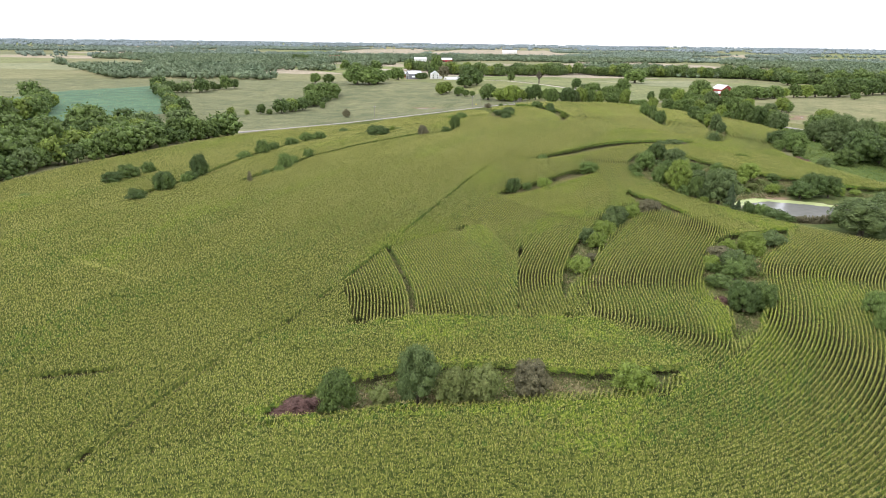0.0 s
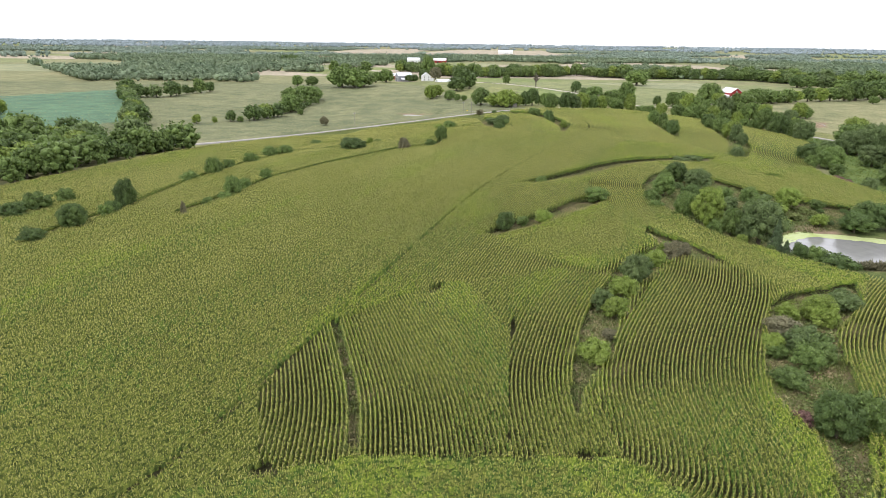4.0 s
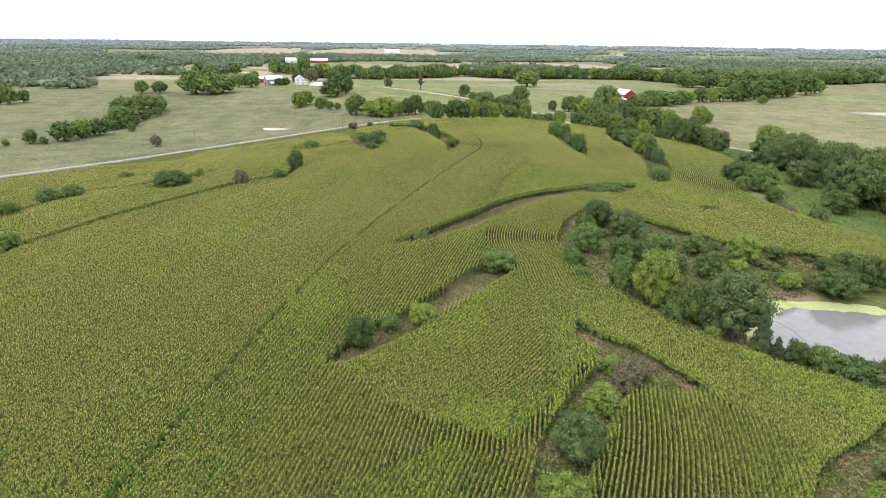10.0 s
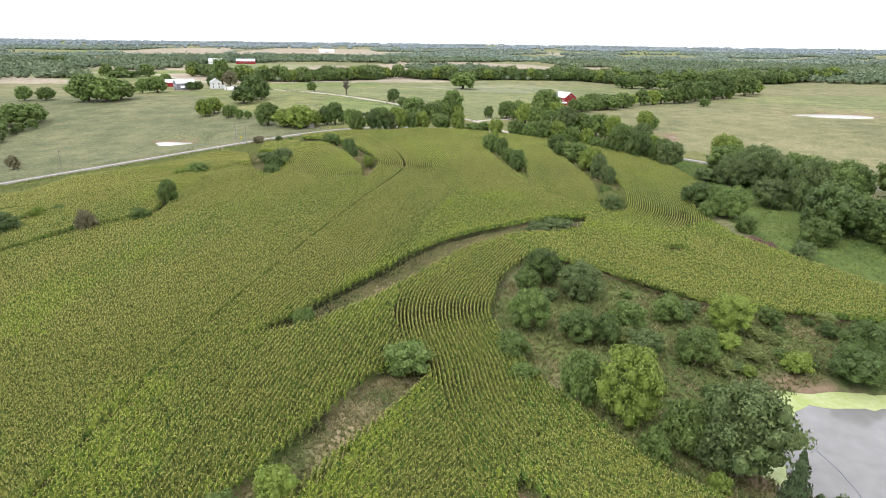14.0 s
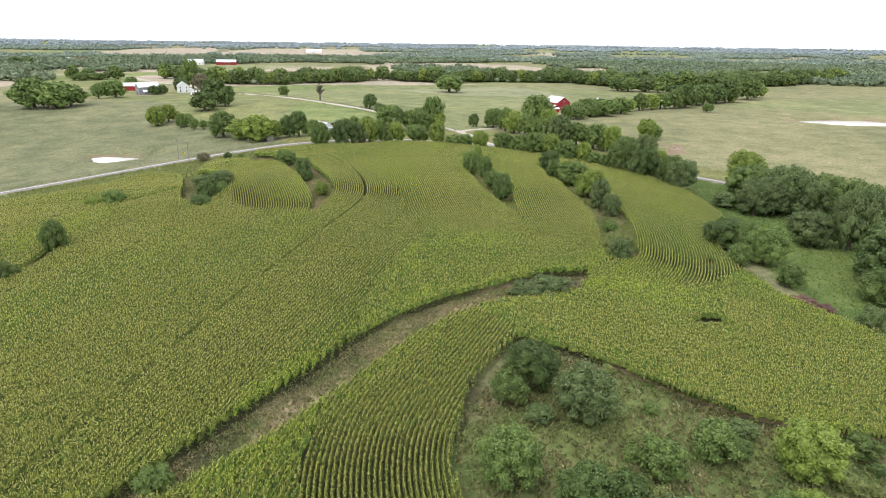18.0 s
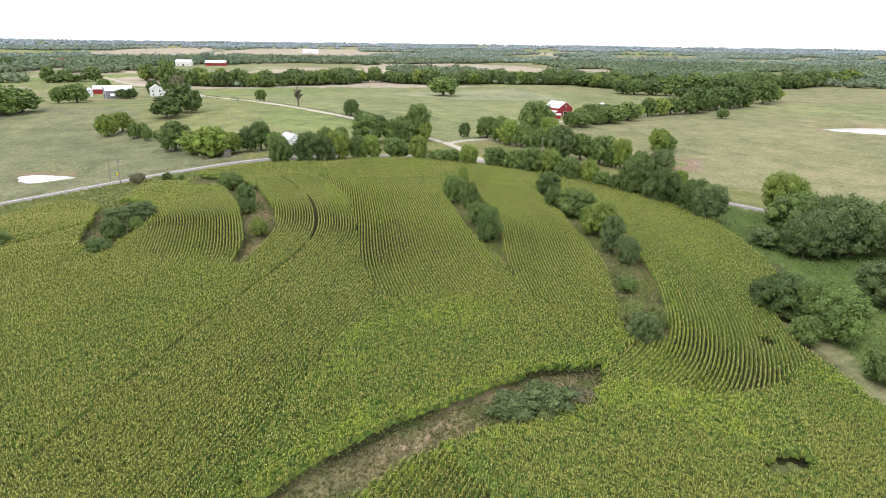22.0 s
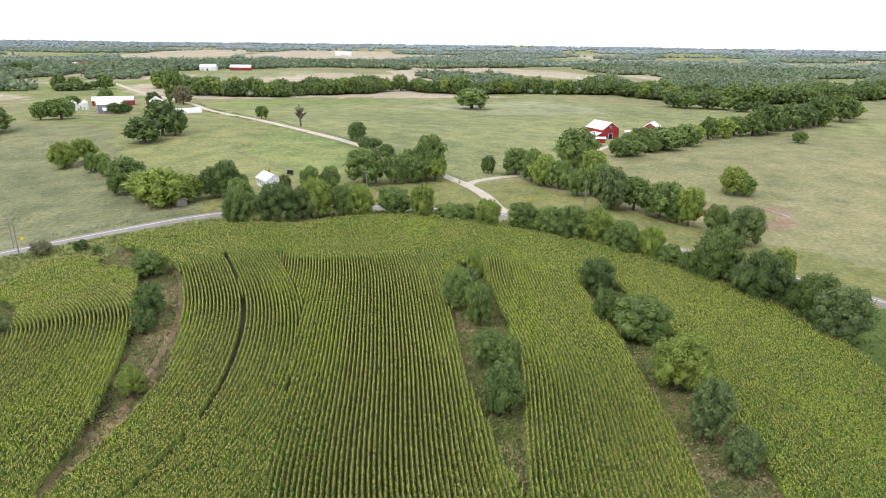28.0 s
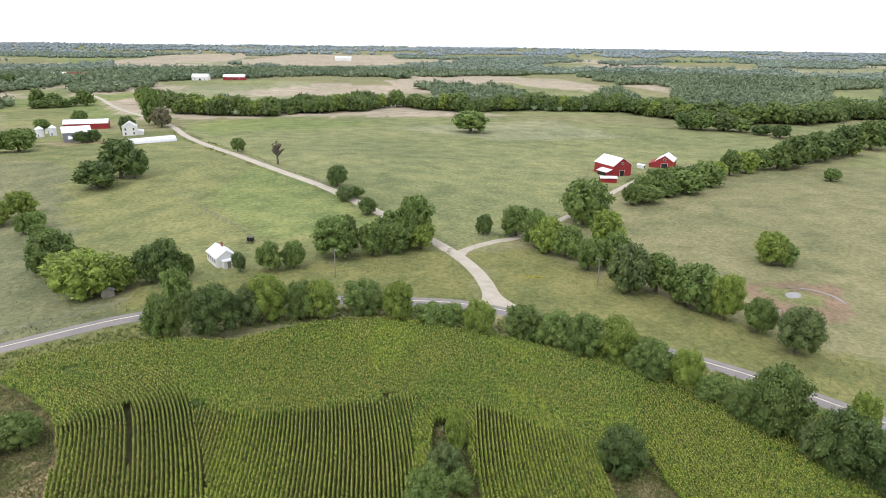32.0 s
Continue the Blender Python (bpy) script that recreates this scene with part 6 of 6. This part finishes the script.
for bx, by, r0 in ((-91.6, 729.5, 2.6), (-86.0, 737.0, 2.3)):
    grain = thing("grain_bin", on_ground(bx, by), "round corrugated grey metal grain bin with a conical roof", "grain bin", "grain bins by the barn")
    for k in range(6):
        bm = bmesh.new()
        bmesh.ops.create_cone(bm, cap_ends=True, segments=28, radius1=r0, radius2=r0, depth=0.86, matrix=Matrix.Translation((0, 0, 0.45 + 0.9 * k)))
        part("ring", bm, WHITE_METAL, grain)
    bm = bmesh.new()
    bmesh.ops.create_cone(bm, cap_ends=True, segments=28, radius1=r0 + 0.2, radius2=0.3, depth=1.9, matrix=Matrix.Translation((0, 0, 6.3)))
    part("roof", bm, WHITE_METAL, grain)
    part("door", box(bmesh.new(), -0.4, 0.4, -r0 - 0.06, -r0 + 0.05, 0.3, 2.0), GREY_METAL, grain)
gable_house("white_shed", -94.0, 753.0, 10, 5.0, 6.0, 2.6, 4.0, WHITE_PAINT, WHITE_METAL, "small white gabled shed beside the grain bins", "shed", [("s", 0, 0, 1.0, 2.0, "door", GREY_WOOD)])
gable_house("dark_hut", 40.0, 421.5, 25, 2.6, 3.4, 2.0, 2.6, GREY_WOOD, GREY_METAL, "small weathered dark grey hut beside the trees", "hut", [("w", 0, 0.0, 1.2, 1.8, "door", DARK)])
# hoop greenhouse
hoop = thing("hoop_greenhouse", on_ground(-8.5, 681.0, -58), "long white plastic-covered hoop greenhouse", "greenhouse")
a = np.linspace(0, math.pi, 17)
prof = np.stack([4.0 * np.cos(a), 3.4 * np.sin(a)], 1)
v = np.array([(p[0], t, p[1] - 0.1) for t in (-14.0, 14.0) for p in prof])
skin = new("cover", mesh_of("cover", v, [(i, i + 1, i + 18, i + 17) for i in range(16)], WHITE_METAL, True))
skin.parent = hoop
for t in (-14.0, 14.0):
    bm = bmesh.new()
    bm.faces.new([bm.verts.new((p[0], t, p[1] - 0.1)) for p in prof])
    part("end_wall", bm, WHITE_PAINT, hoop)
part("door", box(bmesh.new(), -0.6, 0.6, -14.07, -14.0, 0, 2.1), GREY_WOOD, hoop)
for k in range(10):
    bm = bmesh.new()
    t = -13.5 + 3 * k
    for p, q in zip(prof, prof[1:]):
        tube(bm, (p[0] * 1.008, t, p[1] * 1.008 - 0.08), (q[0] * 1.008, t, q[1] * 1.008 - 0.08), 0.04, 0.04, 5)
    part("hoop", bm, GREY_METAL, hoop)
# far farms along the ridge
for x, y, turn, w, l, e, rg, wall, roof, label in (
        (-88, 1352, 80, 13, 26, 6, 10, WHITE_PAINT, WHITE_METAL, "far white farm building with a white roof"),
        (-36, 1353, 84, 13, 34, 5, 9, RED_PAINT, WHITE_METAL, "far long red barn with a white roof"),
        (-310, 1398, 75, 14, 30, 6, 10, WHITE_PAINT, WHITE_METAL, "far white farmhouse among trees"),
        (-280, 1386, 85, 14, 36, 6, 10, RED_PAINT, RED_PAINT, "far red barn among trees"),
        (180, 2300, 80, 18, 50, 8, 13, WHITE_PAINT, WHITE_METAL, "very far white barn on a hill")):
    gable_house("far_barn", x, y, turn, w, l, e, rg, wall, roof, label, "barn", [("w", 0, 0, 3, 3, "barn_door", DARK), ("w", 8, 1.5, 1.6, 1.4, "window", DARK), ("w", -8, 1.5, 1.6, 1.4, "window", DARK)], "far farm buildings")


# ------------------------------------------------------------------ small things
def utility_pole(x, y, turn, tall):
    base = thing("utility_pole", on_ground(x, y, turn), "weathered grey wooden utility pole with a crossarm", "utility pole", "utility poles")
    part("pole", tube(bmesh.new(), (0, 0, -0.6), (0, 0, tall), 0.17, 0.11, 9), GREY_WOOD, base)
    arm = part("crossarm", box(bmesh.new(), -1.1, 1.1, 0.1, 0.22, tall - 0.75, tall - 0.6, 0.01), GREY_WOOD, base)
    for k in (-1.0, -0.4, 0.4, 1.0):
        part("insulator", tube(bmesh.new(), (k, 0.16, tall - 0.6), (k, 0.16, tall - 0.42), 0.05, 0.035, 6), WHITE_PAINT, arm)


for x, y, turn in ((98.2, 423.0, 5), (173.6, 416.5, -30), (39.0, 429.0, 20), (9.5, 382.0, 25), (4.5, 391.0, 25), (-62, 366, 35), (205, 380, -40)):
    utility_pole(x, y, turn, 8.6)


def fence(line, label, group, gap=3.6):
    p = rounded(line, 1.0)
    s = np.r_[0, np.cumsum(np.hypot(*np.diff(p, axis=0).T))]
    at = np.arange(0, s[-1], gap)
    q = np.stack([np.interp(at, s, p[:, 0]), np.interp(at, s, p[:, 1])], 1)
    z = ground(q[:, 0], q[:, 1])
    base = thing("fence", pose(*q[0], float(z[0])), label, "fence", group)
    o = Vector((*q[0], float(z[0])))
    post = bpy.data.meshes.new("post")
    bm = tube(bmesh.new(), (0, 0, -0.4), (0, 0, 1.35), 0.075, 0.06, 6)
    bm.to_mesh(post)
    bm.free()
    post.materials.append(GREY_WOOD)
    for a, b in zip(q, z):
        ob = new("post", post)
        ob.parent = base
        ob.location = Vector((*a, float(b))) - o
    for lift in (0.5, 0.85, 1.2):
        bm = bmesh.new()
        for i in range(len(q) - 1):
            tube(bm, Vector((*q[i], float(z[i]) + lift)) - o, Vector((*q[i + 1], float(z[i + 1]) + lift)) - o, 0.012, 0.012, 3)
        part("wire", bm, GREY_METAL, base)


fence([(36, 526), (58, 489), (71, 466), (75, 459)], "wooden post and wire fence across the green yard", "fences")
fence([(97, 532), (73, 573), (48, 620)], "wooden post fence along the gravel road", "fences")
fence([(225, 545), (233, 560), (250, 590), (275, 592)], "wooden barnyard fence behind the red barn", "fences", 3.0)
fence([(-60, 371), (-10, 391), (28, 405), (48, 416)], "post and wire fence beside the road", "fences", 4.5)
fence([(145, 456), (165, 467), (192, 490), (228, 526)], "post and wire meadow fence beside the driveway", "fences", 4.0)

# parked horse buggy, standing by the fence
buggy = thing("buggy", on_ground(72.3, 457.4, 70), "black covered horse buggy parked on the grass", "buggy")
part("cabin", box(bmesh.new(), -0.7, 0.7, -1.1, 0.9, 0.75, 2.0, 0.08), BLACK_PAINT, buggy)
part("roof", box(bmesh.new(), -0.76, 0.76, -1.2, 1.0, 2.0, 2.1, 0.04), BLACK_PAINT, buggy)
part("windscreen", box(bmesh.new(), -0.5, 0.5, 0.88, 0.93, 1.3, 1.85), DARK, buggy)
for s in (-1, 1):
    part("shaft", tube(bmesh.new(), (s * 0.4, 0.9, 0.7), (s * 0.35, 3.3, 0.95), 0.03, 0.025, 6), BLACK_PAINT, buggy)
    for yy, rr in ((-0.75, 0.6), (0.75, 0.52)):
        bm = bmesh.new()
        for k in range(16):
            a0, a1 = k * math.pi / 8, (k + 1) * math.pi / 8
            tube(bm, (s * 0.8, yy + rr * math.cos(a0), rr + rr * math.sin(a0)), (s * 0.8, yy + rr * math.cos(a1), rr + rr * math.sin(a1)), 0.03, 0.03, 5)
        wheel = part("wheel", bm, BLACK_PAINT, buggy)
        for k in range(5):
            a0 = k * math.pi / 5
            part("spoke", tube(bmesh.new(), (s * 0.8, yy + rr * math.cos(a0), rr + rr * math.sin(a0)), (s * 0.8, yy - rr * math.cos(a0), rr - rr * math.sin(a0)), 0.018, 0.018, 5), BLACK_PAINT, wheel)

def bmesh_diamond(side, high):
    bm = box(bmesh.new(), -side / 2, side / 2, -0.07, -0.04, -side / 2, side / 2, 0.01)
    bmesh.ops.transform(bm, matrix=pose(0, 0, high, 0, 45, 0), verts=bm.verts)
    return bm


# yellow warning sign at the roadside
sign = thing("road_sign", on_ground(7.0, 390.7, 30), "yellow diamond warning sign on a grey post by the road", "road sign")
part("post", tube(bmesh.new(), (0, 0, -0.4), (0, 0, 2.3), 0.04, 0.04, 6), GREY_METAL, sign)
part("panel", bmesh_diamond(0.75, 2.5), SIGN_YELLOW, sign)
